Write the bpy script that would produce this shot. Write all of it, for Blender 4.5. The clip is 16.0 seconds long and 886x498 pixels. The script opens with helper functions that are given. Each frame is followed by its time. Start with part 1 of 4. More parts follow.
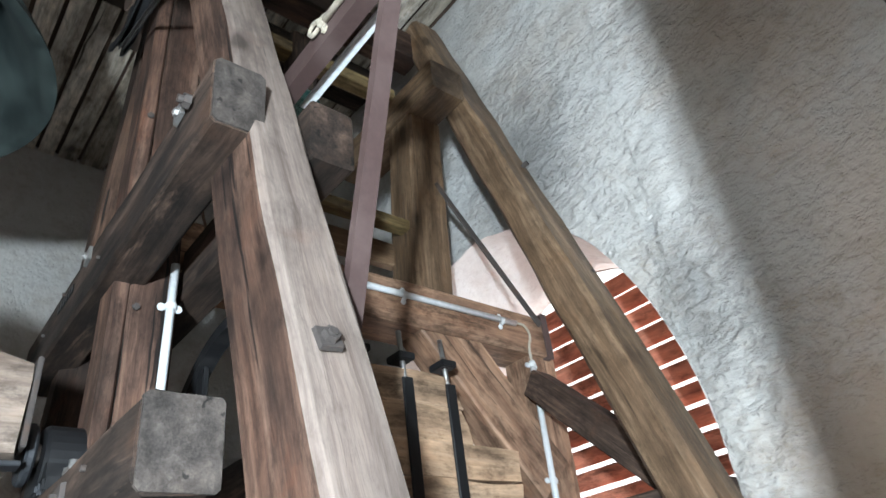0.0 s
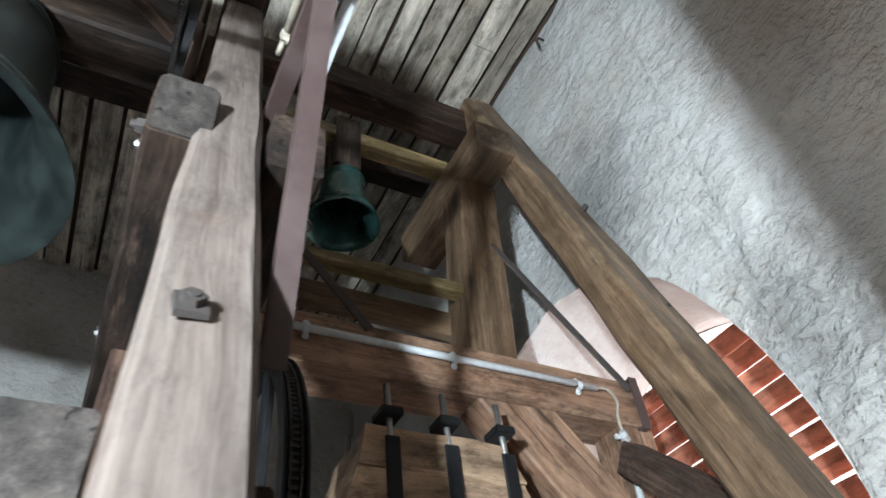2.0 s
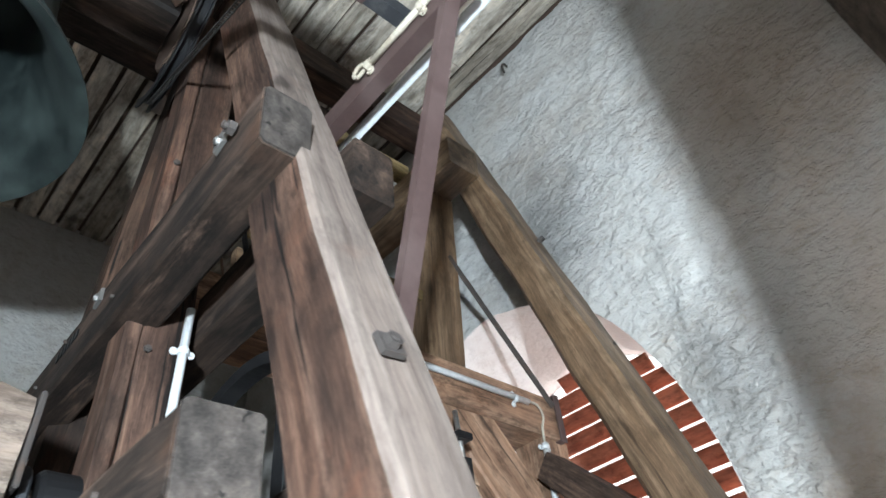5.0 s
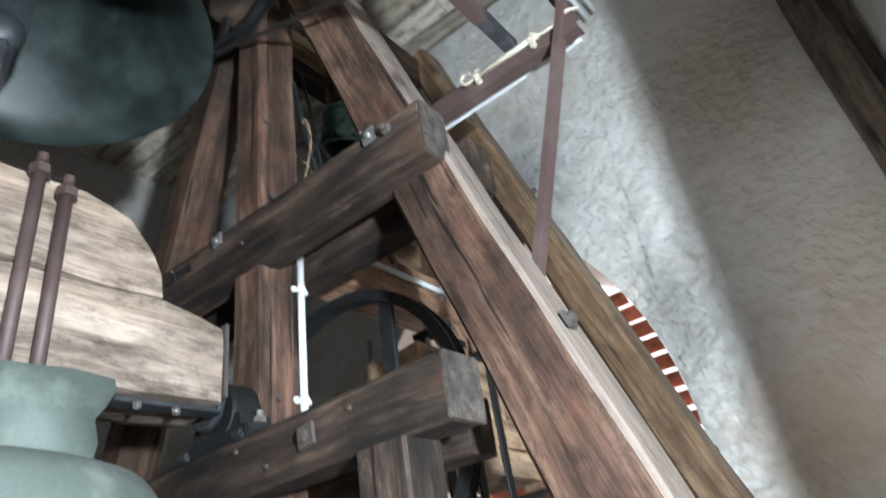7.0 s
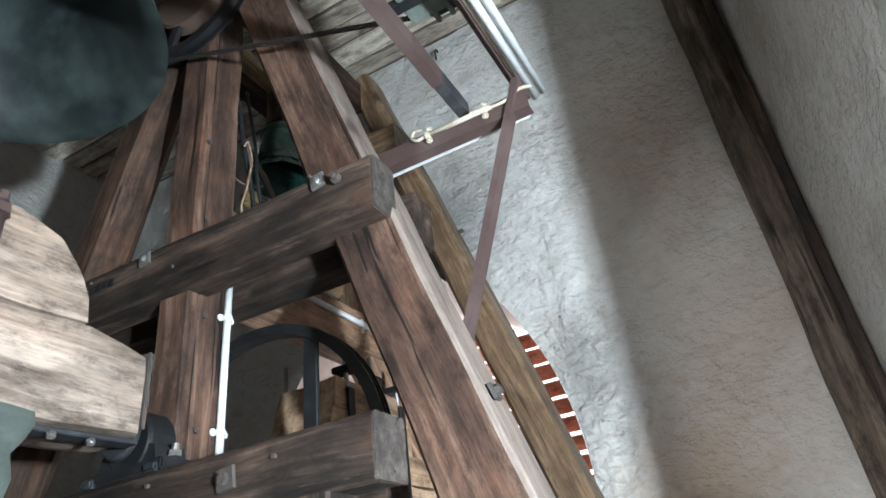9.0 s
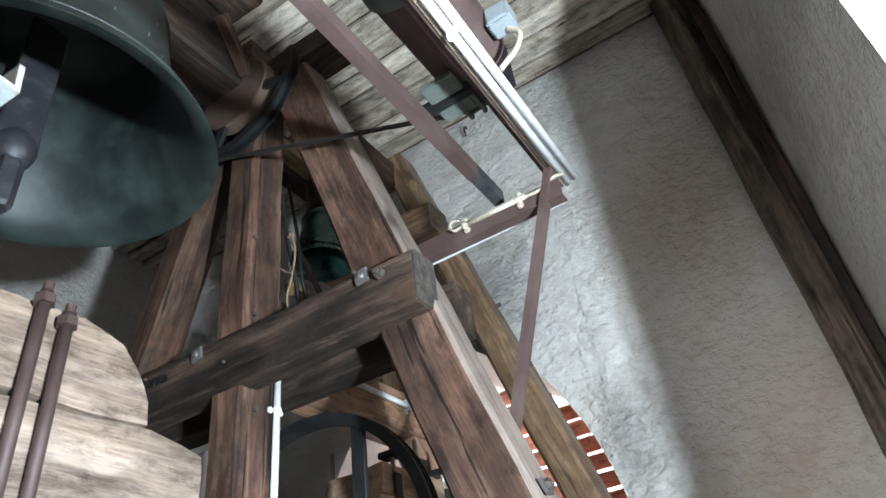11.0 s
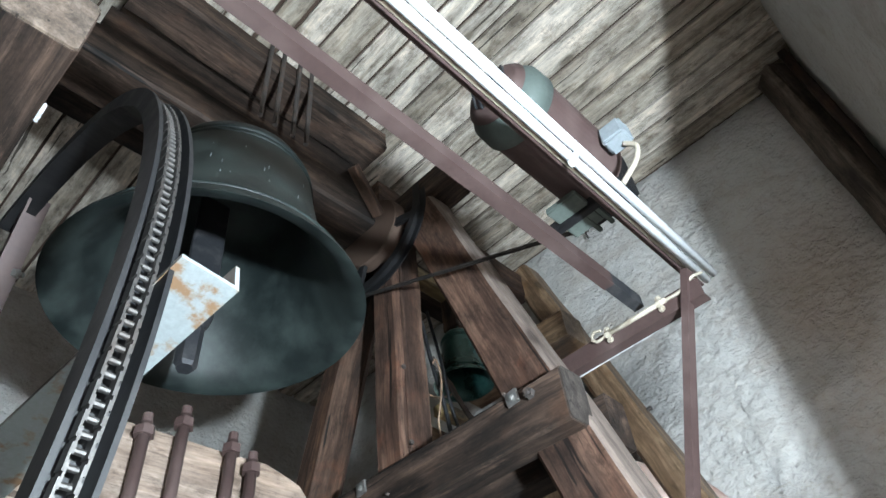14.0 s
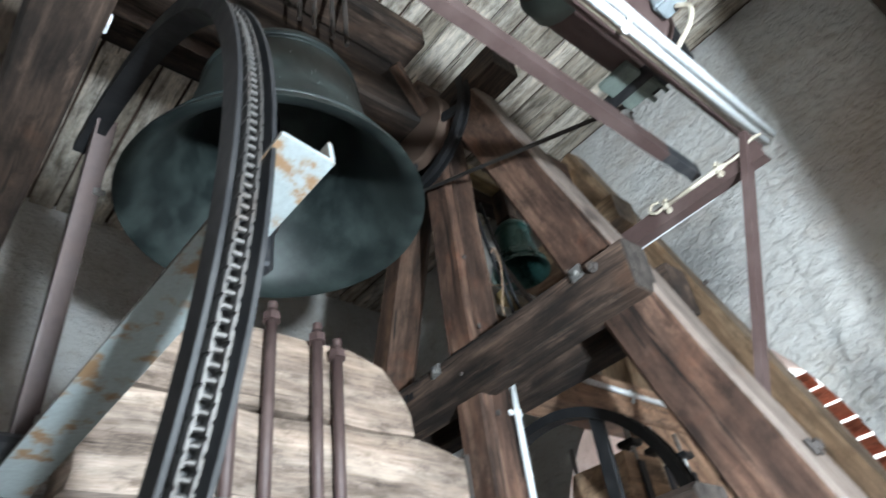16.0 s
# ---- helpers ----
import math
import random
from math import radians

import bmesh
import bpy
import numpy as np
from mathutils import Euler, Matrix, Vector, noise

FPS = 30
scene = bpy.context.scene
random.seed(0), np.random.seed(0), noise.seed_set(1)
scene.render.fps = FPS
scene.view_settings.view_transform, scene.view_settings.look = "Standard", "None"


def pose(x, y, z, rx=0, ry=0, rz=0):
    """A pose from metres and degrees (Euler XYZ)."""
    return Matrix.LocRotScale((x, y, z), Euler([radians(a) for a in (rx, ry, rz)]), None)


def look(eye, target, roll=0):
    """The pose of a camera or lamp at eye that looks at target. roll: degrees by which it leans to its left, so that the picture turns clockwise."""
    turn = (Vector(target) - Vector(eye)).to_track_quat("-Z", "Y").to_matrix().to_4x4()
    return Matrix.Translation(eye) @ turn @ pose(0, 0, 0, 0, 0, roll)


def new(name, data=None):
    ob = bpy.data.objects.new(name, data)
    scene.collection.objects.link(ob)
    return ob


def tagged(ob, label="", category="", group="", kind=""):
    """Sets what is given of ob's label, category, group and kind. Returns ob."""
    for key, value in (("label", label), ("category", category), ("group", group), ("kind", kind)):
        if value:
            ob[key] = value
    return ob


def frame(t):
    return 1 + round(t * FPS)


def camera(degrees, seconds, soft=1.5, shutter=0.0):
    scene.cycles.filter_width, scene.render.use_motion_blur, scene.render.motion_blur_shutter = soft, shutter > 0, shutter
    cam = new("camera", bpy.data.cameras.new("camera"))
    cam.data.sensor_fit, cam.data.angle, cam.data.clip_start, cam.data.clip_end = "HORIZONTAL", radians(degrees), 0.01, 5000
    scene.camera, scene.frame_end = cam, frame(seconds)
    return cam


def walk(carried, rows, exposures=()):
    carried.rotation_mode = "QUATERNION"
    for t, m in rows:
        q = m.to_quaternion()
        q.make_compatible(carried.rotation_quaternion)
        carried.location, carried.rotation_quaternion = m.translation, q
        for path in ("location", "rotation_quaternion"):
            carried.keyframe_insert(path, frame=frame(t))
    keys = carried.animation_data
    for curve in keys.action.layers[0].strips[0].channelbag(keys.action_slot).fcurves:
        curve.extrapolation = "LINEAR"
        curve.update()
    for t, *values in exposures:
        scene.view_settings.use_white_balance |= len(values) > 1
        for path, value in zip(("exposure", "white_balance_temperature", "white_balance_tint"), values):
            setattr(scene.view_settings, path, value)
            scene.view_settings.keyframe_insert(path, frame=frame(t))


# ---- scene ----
cam = camera(66.7, 16.0, shutter=0.5)

PATH = [
    (0, (-0.381, -1.282, 1.399), (0.777, -0.022, 2.434), -7.3),
    (0.5, (-0.231, -1.192, 1.317), (0.815, 0.041, 2.494), -10.3),
    (1, (-0.076, -1.181, 1.29), (0.763, 0.104, 2.572), -7.5),
    (1.5, (-0.033, -1.154, 1.269), (0.706, 0.142, 2.601), -7.3),
    (2, (0.084, -1.121, 1.315), (0.835, 0.132, 2.681), -6.6),
    (2.5, (0.217, -1.089, 1.332), (0.849, 0.185, 2.739), -6.3),
    (3, (0.234, -1.089, 1.335), (0.84, 0.153, 2.781), -9.3),
    (3.5, (0.216, -1.076, 1.331), (0.811, 0.186, 2.764), -7.9),
    (4, (0.075, -1.053, 1.326), (0.704, 0.213, 2.741), -5.1),
    (4.2, (-0.002, -1.085, 1.324), (0.729, 0.142, 2.723), -4.4),
    (6.3, (-0.989, -1.077, 1.298), (0.321, -0.083, 2.437), -9.1),
    (6.5, (-1.036, -1.067, 1.29), (0.274, -0.07, 2.426), -9.0),
    (7, (-1.221, -1.042, 1.249), (0.204, -0.057, 2.249), -9.2),
    (7.5, (-1.355, -1.052, 1.324), (0.291, -0.174, 2.043), -12.2),
    (8, (-1.349, -1.065, 1.34), (0.344, -0.26, 2.037), -7.8),
    (8.5, (-1.369, -1.066, 1.343), (0.234, -0.315, 2.274), -6.1),
    (9, (-1.379, -1.063, 1.348), (0.188, -0.305, 2.332), -7.0),
    (9.2, (-1.387, -1.062, 1.346), (0.161, -0.302, 2.359), -6.8),
    (11.3, (-1.487, -1.099, 1.411), (-0.059, -0.299, 2.56), -8.5),
    (11.5, (-1.493, -1.094, 1.408), (-0.083, -0.271, 2.564), -8.9),
    (12, (-1.528, -1.096, 1.429), (-0.177, -0.257, 2.642), -9.8),
    (12.5, (-1.552, -1.096, 1.428), (-0.287, -0.255, 2.729), -6.8),
    (13, (-1.57, -1.102, 1.422), (-0.378, -0.222, 2.765), -9.7),
    (13.5, (-1.579, -1.106, 1.41), (-0.464, -0.225, 2.817), -12.6),
    (14, (-1.585, -1.114, 1.408), (-0.502, -0.202, 2.82), -7.4),
    (14.5, (-1.57, -1.123, 1.409), (-0.474, -0.182, 2.792), -7.0),
    (15, (-1.574, -1.104, 1.395), (-0.444, -0.16, 2.748), -7.3),
    (15.5, (-1.604, -1.097, 1.36), (-0.434, -0.1, 2.64), -8.2),
    (16, (-1.638, -1.056, 1.332), (-0.534, 0.081, 2.551), -8.5),
]
walk(cam, [(t, look(eye, target, roll)) for t, eye, target, roll in PATH])

# ---------- world and light ----------
world = bpy.data.worlds.new("sky")
scene.world = world
world.use_nodes = True
wn = world.node_tree
sky = wn.nodes.new("ShaderNodeTexSky")
sky.sky_type = "NISHITA"
sky.sun_disc = False
sky.sun_elevation = radians(35)
sky.sun_rotation = radians(200)
bg = wn.nodes["Background"]
bg.inputs[1].default_value = 0.05
wn.links.new(sky.outputs[0], bg.inputs[0])


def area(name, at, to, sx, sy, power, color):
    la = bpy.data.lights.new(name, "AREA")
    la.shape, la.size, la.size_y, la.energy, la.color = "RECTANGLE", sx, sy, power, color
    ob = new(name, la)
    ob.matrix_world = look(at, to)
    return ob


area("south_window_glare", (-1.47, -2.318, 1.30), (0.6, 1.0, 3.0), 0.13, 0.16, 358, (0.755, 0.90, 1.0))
area("south_window_sky", (-0.95, -1.78, 1.6), (1.0, -0.4, 2.6), 0.75, 1.5, 9, (0.92, 0.97, 1.0))
# west_* is an added fill lamp; no source is known on that side
area("west_window_sky", (-5.6, 0.05, 1.75), (1.8, -1.0, 2.2), 1.1, 0.95, 760, (0.92, 0.975, 1.0))
area("louvre_window_sky", (3.25, 0.85, 2.2), (0.0, 0.85, 2.1), 2.1, 2.6, 20, (0.97, 0.98, 1.0))


# ---------- materials ----------
def node_mat(name):
    m = bpy.data.materials.new(name)
    m.use_nodes = True
    nt = m.node_tree
    return m, nt, nt.nodes["Principled BSDF"]


def ramp(nt, fac, stops):
    r = nt.nodes.new("ShaderNodeValToRGB")
    e = r.color_ramp.elements
    while len(e) < len(stops):
        e.new(0.5)
    for el, (p, c) in zip(e, stops):
        el.position, el.color = p, (*c, 1)
    nt.links.new(fac, r.inputs[0])
    return r.outputs[0]


def tex(nt, vec, scale, detail=4, rough=0.55, stretch=None, distort=0.0):
    n = nt.nodes.new("ShaderNodeTexNoise")
    n.inputs["Scale"].default_value = scale
    n.inputs["Detail"].default_value = detail
    n.inputs["Roughness"].default_value = rough
    n.inputs["Distortion"].default_value = distort
    if stretch:
        mp = nt.nodes.new("ShaderNodeMapping")
        mp.inputs["Scale"].default_value = stretch
        nt.links.new(vec, mp.inputs[0])
        vec = mp.outputs[0]
    nt.links.new(vec, n.inputs["Vector"])
    return n.outputs["Fac"]


def mix(nt, fac, a, b, mode="MIX"):
    m = nt.nodes.new("ShaderNodeMix")
    m.data_type, m.blend_type = "RGBA", mode
    for sock, v in ((m.inputs[0], fac), (m.inputs[6], a), (m.inputs[7], b)):
        if hasattr(v, "default_value"):
            nt.links.new(v, sock)
        elif isinstance(v, (int, float)):
            sock.default_value = v
        else:
            sock.default_value = (*v, 1)
    return m.outputs[2]


def bump(nt, p, height, strength, dist, prev=None):
    b = nt.nodes.new("ShaderNodeBump")
    b.inputs["Strength"].default_value = strength
    b.inputs["Distance"].default_value = dist
    nt.links.new(height, b.inputs["Height"])
    if prev:
        nt.links.new(prev, b.inputs["Normal"])
    nt.links.new(b.outputs[0], p.inputs["Normal"])
    return b.outputs[0]


def grain_vec(nt):
    """Every timber mesh carries a 'grain' attribute: metres along, across and through the piece, plus its own offset."""
    a = nt.nodes.new("ShaderNodeAttribute")
    a.attribute_name = "grain"
    return a.outputs["Vector"]


def wood(name, dark, mid, light, rough=0.75, stain=0.5, crack=0.6, fine=1.0, spots=None, islands=False, soil=1.0):
    m, nt, p = node_mat(name)
    v = grain_vec(nt)
    wn_ = nt.nodes.new("ShaderNodeTexNoise")
    wn_.inputs["Scale"].default_value = 1.7
    wn_.inputs["Detail"].default_value = 3
    nt.links.new(v, wn_.inputs["Vector"])
    warp = nt.nodes.new("ShaderNodeVectorMath")
    warp.operation = "MULTIPLY_ADD"
    nt.links.new(wn_.outputs["Color"], warp.inputs[0])
    warp.inputs[1].default_value = (0.05, 0.055, 0.055)
    nt.links.new(v, warp.inputs[2])
    v = warp.outputs[0]
    rings = tex(nt, v, 1.0, 8, 0.7, (0.9, 17 * fine, 17 * fine), 0.35)
    fib = tex(nt, v, 1.0, 4, 0.65, (5, 150 * fine, 150 * fine))
    big = tex(nt, v, 2.0, 6, 0.65, (0.8, 1.5, 1.5))
    blotch = tex(nt, v, 6.5, 6, 0.7, (0.30, 1.5, 1.5), 0.2)
    wear = tex(nt, v, 4.0, 7, 0.75, (0.35, 2.2, 2.2), 0.4)
    col = ramp(nt, rings, [(0.34, dark), (0.50, mid), (0.64, light)])
    col = mix(nt, 0.28, col, ramp(nt, fib, [(0.3, dark), (0.65, light)]))
    if spots:
        sp = tex(nt, v, 5.0, 5, 0.65)
        col = mix(nt, ramp(nt, sp, [(0.56, (0, 0, 0)), (0.74, (0.85, 0.85, 0.85))]), col, spots)
    col = mix(nt, soil, col, ramp(nt, blotch, [(0.30, (0.32, 0.31, 0.30)), (0.50, (1, 1, 1)), (0.70, (1.45, 1.40, 1.34))]), "MULTIPLY")
    col = mix(nt, ramp(nt, big, [(0.42, (0, 0, 0)), (0.66, (stain, stain, stain))]), col, tuple(c * 0.4 for c in dark))
    col = mix(nt, ramp(nt, wear, [(0.60, (0, 0, 0)), (0.70, (0.55, 0.55, 0.55))]), col, tuple(min(0.7, c * 1.35) for c in light))
    vo = nt.nodes.new("ShaderNodeTexVoronoi")
    vo.inputs["Scale"].default_value = 2.2
    km = nt.nodes.new("ShaderNodeMapping")
    km.inputs["Scale"].default_value = (0.9, 2.2, 2.2)
    nt.links.new(v, km.inputs[0])
    nt.links.new(km.outputs[0], vo.inputs["Vector"])
    knot = ramp(nt, vo.outputs["Distance"], [(0.07, (0.85, 0.85, 0.85)), (0.12, (0.35, 0.35, 0.35)), (0.20, (0, 0, 0))])
    col = mix(nt, knot, col, tuple(c * 0.55 for c in dark))
    dirt = tex(nt, v, 14.0, 8, 0.78, (0.5, 1.0, 1.0))
    col = mix(nt, soil, col, ramp(nt, dirt, [(0.36, (0.42, 0.40, 0.38)), (0.50, (1, 1, 1)), (0.66, (1.22, 1.2, 1.17))]), "MULTIPLY")
    ck = tex(nt, v, 1.0, 2, 0.5, (0.9, 34, 34), 0.3)
    lines = ramp(nt, ck, [(0.0, (1, 1, 1)), (0.300, (1, 1, 1)), (0.322, (0, 0, 0))])
    col = mix(nt, mix(nt, crack, (0, 0, 0), lines), col, tuple(c * 0.15 for c in dark))
    rnd = nt.nodes.new("ShaderNodeObjectInfo").outputs["Random"]
    col = mix(nt, 1.0, col, ramp(nt, rnd, [(0.0, (0.78, 0.74, 0.70)), (1.0, (1.10, 1.02, 0.95))]), "MULTIPLY")
    if islands:
        ri = nt.nodes.new("ShaderNodeNewGeometry").outputs["Random Per Island"]
        col = mix(nt, 1.0, col, ramp(nt, ri, [(0.0, (0.62, 0.60, 0.57)), (0.5, (1, 1, 1)), (1.0, (1.2, 1.2, 1.2))]), "MULTIPLY")
    nt.links.new(col, p.inputs["Base Color"])
    rg = ramp(nt, blotch, [(0.3, (min(1, rough * 1.15),) * 3), (0.7, (rough * 0.85,) * 3)])
    nt.links.new(rg, p.inputs["Roughness"])
    p.inputs["Specular IOR Level"].default_value = 0.3
    n = bump(nt, p, fib, 0.25, 0.002)
    n = bump(nt, p, rings, 0.45, 0.006, n)
    n = bump(nt, p, blotch, 0.5, 0.008, n)
    bump(nt, p, lines, -0.6, 0.005, n)
    return m


def plaster(name, base, shade, scale=1.0, relief=1.0, stain=0.0, patches=()):
    m, nt, p = node_mat(name)
    co = nt.nodes.new("ShaderNodeTexCoord").outputs["Object"]
    a = tex(nt, co, 1.3 * scale, 6, 0.6)
    b = tex(nt, co, 9 * scale, 6, 0.7, None, 0.4)
    c = tex(nt, co, 45 * scale, 3, 0.6)
    col = mix(nt, ramp(nt, a, [(0.35, (0, 0, 0)), (0.7, (0.8, 0.8, 0.8))]), base, shade)
    col = mix(nt, ramp(nt, b, [(0.55, (0, 0, 0)), (0.8, (0.5, 0.5, 0.5))]), col, tuple(x * 0.75 for x in shade))
    st = tex(nt, co, 2.3 * scale, 9, 0.74, (1.0, 0.8, 1.0), 0.3)
    col = mix(nt, ramp(nt, st, [(0.50, (0, 0, 0)), (0.62, (stain,) * 3), (0.80, (stain * 1.6,) * 3)]), col, (shade[0] * 0.66, shade[1] * 0.56, shade[2] * 0.47))
    fl = tex(nt, co, 17 * scale, 7, 0.72, (1.0, 0.55, 1.5))
    col = mix(nt, ramp(nt, fl, [(0.545, (0, 0, 0)), (0.64, (stain * 0.85,) * 3), (0.74, (stain * 1.3,) * 3)]), col, (shade[0] * 0.55, shade[1] * 0.46, shade[2] * 0.38))
    for (px, py_, pz), (ry, rz), tint, amount in patches:
        mp = nt.nodes.new("ShaderNodeMapping")
        mp.inputs["Location"].default_value = (0, -py_ / ry, -pz / rz)
        mp.inputs["Scale"].default_value = (0.0, 1 / ry, 1 / rz)
        nt.links.new(co, mp.inputs[0])
        ln = nt.nodes.new("ShaderNodeVectorMath")
        ln.operation = "LENGTH"
        nt.links.new(mp.outputs[0], ln.inputs[0])
        ad = nt.nodes.new("ShaderNodeMath")
        ad.operation = "MULTIPLY"
        nt.links.new(ln.outputs["Value"], ad.inputs[0])
        nt.links.new(tex(nt, co, 7.0, 8, 0.75), ad.inputs[1])
        fade = ramp(nt, ad.outputs[0], [(0.14, (amount,) * 3), (0.34, (amount * 0.45,) * 3), (0.52, (0, 0, 0))])
        col = mix(nt, fade, col, tint)
    nt.links.new(col, p.inputs["Base Color"])
    p.inputs["Roughness"].default_value = 0.92
    p.inputs["Specular IOR Level"].default_value = 0.2
    e = tex(nt, co, 17 * scale, 6, 0.62, (1.0, 0.8, 1.3), 0.25)
    soft = ramp(nt, e, [(0.30, (0, 0, 0)), (0.47, (0.40, 0.40, 0.40)), (0.56, (0.80, 0.80, 0.80)), (0.75, (1, 1, 1))])
    calm = tex(nt, co, 2.1 * scale, 5, 0.6, (1.0, 1.0, 0.7), 0.3)
    soft = mix(nt, ramp(nt, calm, [(0.40, (0.5, 0.5, 0.5)), (0.60, (1, 1, 1))]), (0.45, 0.45, 0.45), soft)
    n = bump(nt, p, b, 0.55 * relief, 0.025)
    n = bump(nt, p, soft, 0.6 * relief, 0.022, n)
    bump(nt, p, c, 0.3 * relief, 0.006, n)
    return m


def metal(name, col, rough=0.5, metallic=0.6, wear=None, wscale=8.0, lo=0.5, hi=0.65, bump_h=0.001):
    m, nt, p = node_mat(name)
    co = nt.nodes.new("ShaderNodeTexCoord").outputs["Object"]
    a = tex(nt, co, wscale, 6, 0.65)
    c2 = tex(nt, co, wscale * 9, 3, 0.6)
    col2 = mix(nt, ramp(nt, c2, [(0.3, (0, 0, 0)), (0.75, (0.5, 0.5, 0.5))]), col, tuple(x * 0.6 for x in col))
    if wear:
        col2 = mix(nt, ramp(nt, a, [(lo, (0, 0, 0)), (hi, (1, 1, 1))]), col2, wear)
    nt.links.new(col2, p.inputs["Base Color"])
    rr = ramp(nt, a, [(0.3, (rough * 0.8,) * 3), (0.7, (min(1, rough * 1.25),) * 3)])
    nt.links.new(rr, p.inputs["Roughness"])
    p.inputs["Metallic"].default_value = metallic
    bump(nt, p, c2, 0.3, bump_h)
    return m


M_WOOD = wood("old_brown_wood", (0.013, 0.007, 0.0045), (0.052, 0.028, 0.0185), (0.140, 0.084, 0.059), stain=0.75, crack=0.9, spots=(0.110, 0.046, 0.026))
M_WOOD_POST = wood("worn_post_wood", (0.019, 0.0095, 0.007), (0.070, 0.037, 0.0265), (0.178, 0.114, 0.087), stain=0.75, crack=0.9, spots=(0.120, 0.050, 0.030))
# pale copy of the post wood for sides that catch the window light
M_WOOD_LIT = wood("window_lit_wood", (0.082, 0.063, 0.056), (0.172, 0.143, 0.131), (0.245, 0.213, 0.198), stain=0.2, crack=0.5, fine=1.3, soil=0.45, spots=(0.15, 0.105, 0.088))
M_WOOD_GREY = wood("weathered_grey_wood", (0.035, 0.027, 0.022), (0.085, 0.069, 0.058), (0.180, 0.152, 0.132), stain=0.45, crack=0.8)
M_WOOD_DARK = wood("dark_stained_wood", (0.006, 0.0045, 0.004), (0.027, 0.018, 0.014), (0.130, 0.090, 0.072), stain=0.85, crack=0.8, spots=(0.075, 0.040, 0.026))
M_WOOD_OLIVE = wood("waxed_olive_wood", (0.046, 0.028, 0.017), (0.138, 0.090, 0.057), (0.285, 0.207, 0.142), rough=0.45, stain=0.35, crack=0.5, soil=0.7, spots=(0.125, 0.070, 0.034))
M_WOOD_ORANGE = wood("fresh_brown_wood", (0.105, 0.058, 0.038), (0.25, 0.155, 0.107), (0.42, 0.285, 0.205), rough=0.6, stain=0.4, crack=0.7, spots=(0.19, 0.088, 0.050))
M_WOOD_TAN = wood("tan_laminated_wood", (0.26, 0.170, 0.112), (0.39, 0.275, 0.19), (0.50, 0.375, 0.275), rough=0.55, stain=0.12, crack=0.15)
M_LOG = wood("bleached_log_wood", (0.090, 0.064, 0.048), (0.235, 0.186, 0.158), (0.41, 0.35, 0.31), rough=0.8, stain=0.2, crack=0.75, fine=0.85, soil=0.95)
M_BOARD = wood("limewashed_board", (0.24, 0.21, 0.175), (0.53, 0.51, 0.47), (0.74, 0.725, 0.685), soil=0.85, rough=0.85, stain=0.45, crack=0.9, spots=(0.14, 0.098, 0.066), islands=True)
M_SAWN = wood("grey_end_grain", (0.017, 0.0145, 0.0135), (0.044, 0.039, 0.037), (0.078, 0.071, 0.068), stain=0.5, crack=0.8, fine=1.6)
M_WALL = plaster("lime_plaster", (0.565, 0.558, 0.545), (0.475, 0.445, 0.41), 1.0, 1.4, 0.32)
# warm patches: brown stain plus painted-in warm light on the wall's south part
SOOT, STAIN_GLOW = (0.10, 0.098, 0.098), (0.40, 0.27, 0.17)
M_WALL_EAST = plaster("stained_glow_lime_plaster", (0.565, 0.558, 0.545), (0.475, 0.445, 0.41), 1.0, 1.4, 0.32, (
    ((1.82, 0.46, 3.50), (0.44, 0.62), SOOT, 0.6), ((1.82, -0.20, 2.42), (0.16, 0.42), SOOT, 0.5),
    ((1.82, -0.60, 1.75), (0.42, 0.50), STAIN_GLOW, 0.55), ((1.82, -0.95, 2.3), (0.5, 1.0), STAIN_GLOW, 0.34), ((1.82, -0.80, 3.6), (0.55, 0.9), STAIN_GLOW, 0.36)))
M_REVEAL = plaster("white_reveal_plaster", (0.80, 0.75, 0.72), (0.64, 0.54, 0.50), 1.5, 0.6, 0.2)
M_FLOOR = plaster("dusty_boards", (0.11, 0.088, 0.07), (0.07, 0.055, 0.043), 1.0, 0.4)
M_BELL = metal("patinated_bronze", (0.0105, 0.0155, 0.0155), 0.5, 0.15, (0.039, 0.053, 0.049), 5.0, 0.42, 0.75)
M_BELL_GREEN = metal("green_bronze", (0.02, 0.065, 0.058), 0.28, 0.5, (0.06, 0.14, 0.125), 7.0, 0.5, 0.75)
M_PRIMER = metal("red_oxide_steel", (0.062, 0.037, 0.034), 0.6, 0.1, (0.088, 0.058, 0.053), 6.0, 0.45, 0.7)
M_BLACK = metal("black_steel", (0.011, 0.011, 0.012), 0.5, 0.0, (0.022, 0.021, 0.021), 10.0, 0.5, 0.75)
M_BLACK.node_tree.nodes["Principled BSDF"].inputs["Specular IOR Level"].default_value = 0.25
M_CHAIN = metal("chain_steel", (0.075, 0.07, 0.067), 0.5, 0.8, (0.06, 0.05, 0.045), 25.0, 0.5, 0.7)
M_STEEL = metal("dull_steel", (0.30, 0.29, 0.28), 0.45, 0.8, (0.16, 0.10, 0.07), 18.0, 0.55, 0.7)
M_RUST = metal("dark_rusty_iron", (0.062, 0.052, 0.048), 0.75, 0.3, (0.105, 0.070, 0.054), 22.0, 0.5, 0.7)
M_BLUE = metal("pale_blue_rusted_paint", (0.20, 0.222, 0.225), 0.65, 0.1, (0.15, 0.088, 0.045), 13.0, 0.52, 0.60)
M_DRAB = metal("drab_grey_steel", (0.10, 0.092, 0.083), 0.65, 0.2, (0.075, 0.055, 0.042), 9.0, 0.5, 0.7)
M_PVC = metal("white_plastic", (0.60, 0.615, 0.63), 0.4, 0.0, (0.50, 0.50, 0.485), 6.0, 0.5, 0.8, 0.0002)
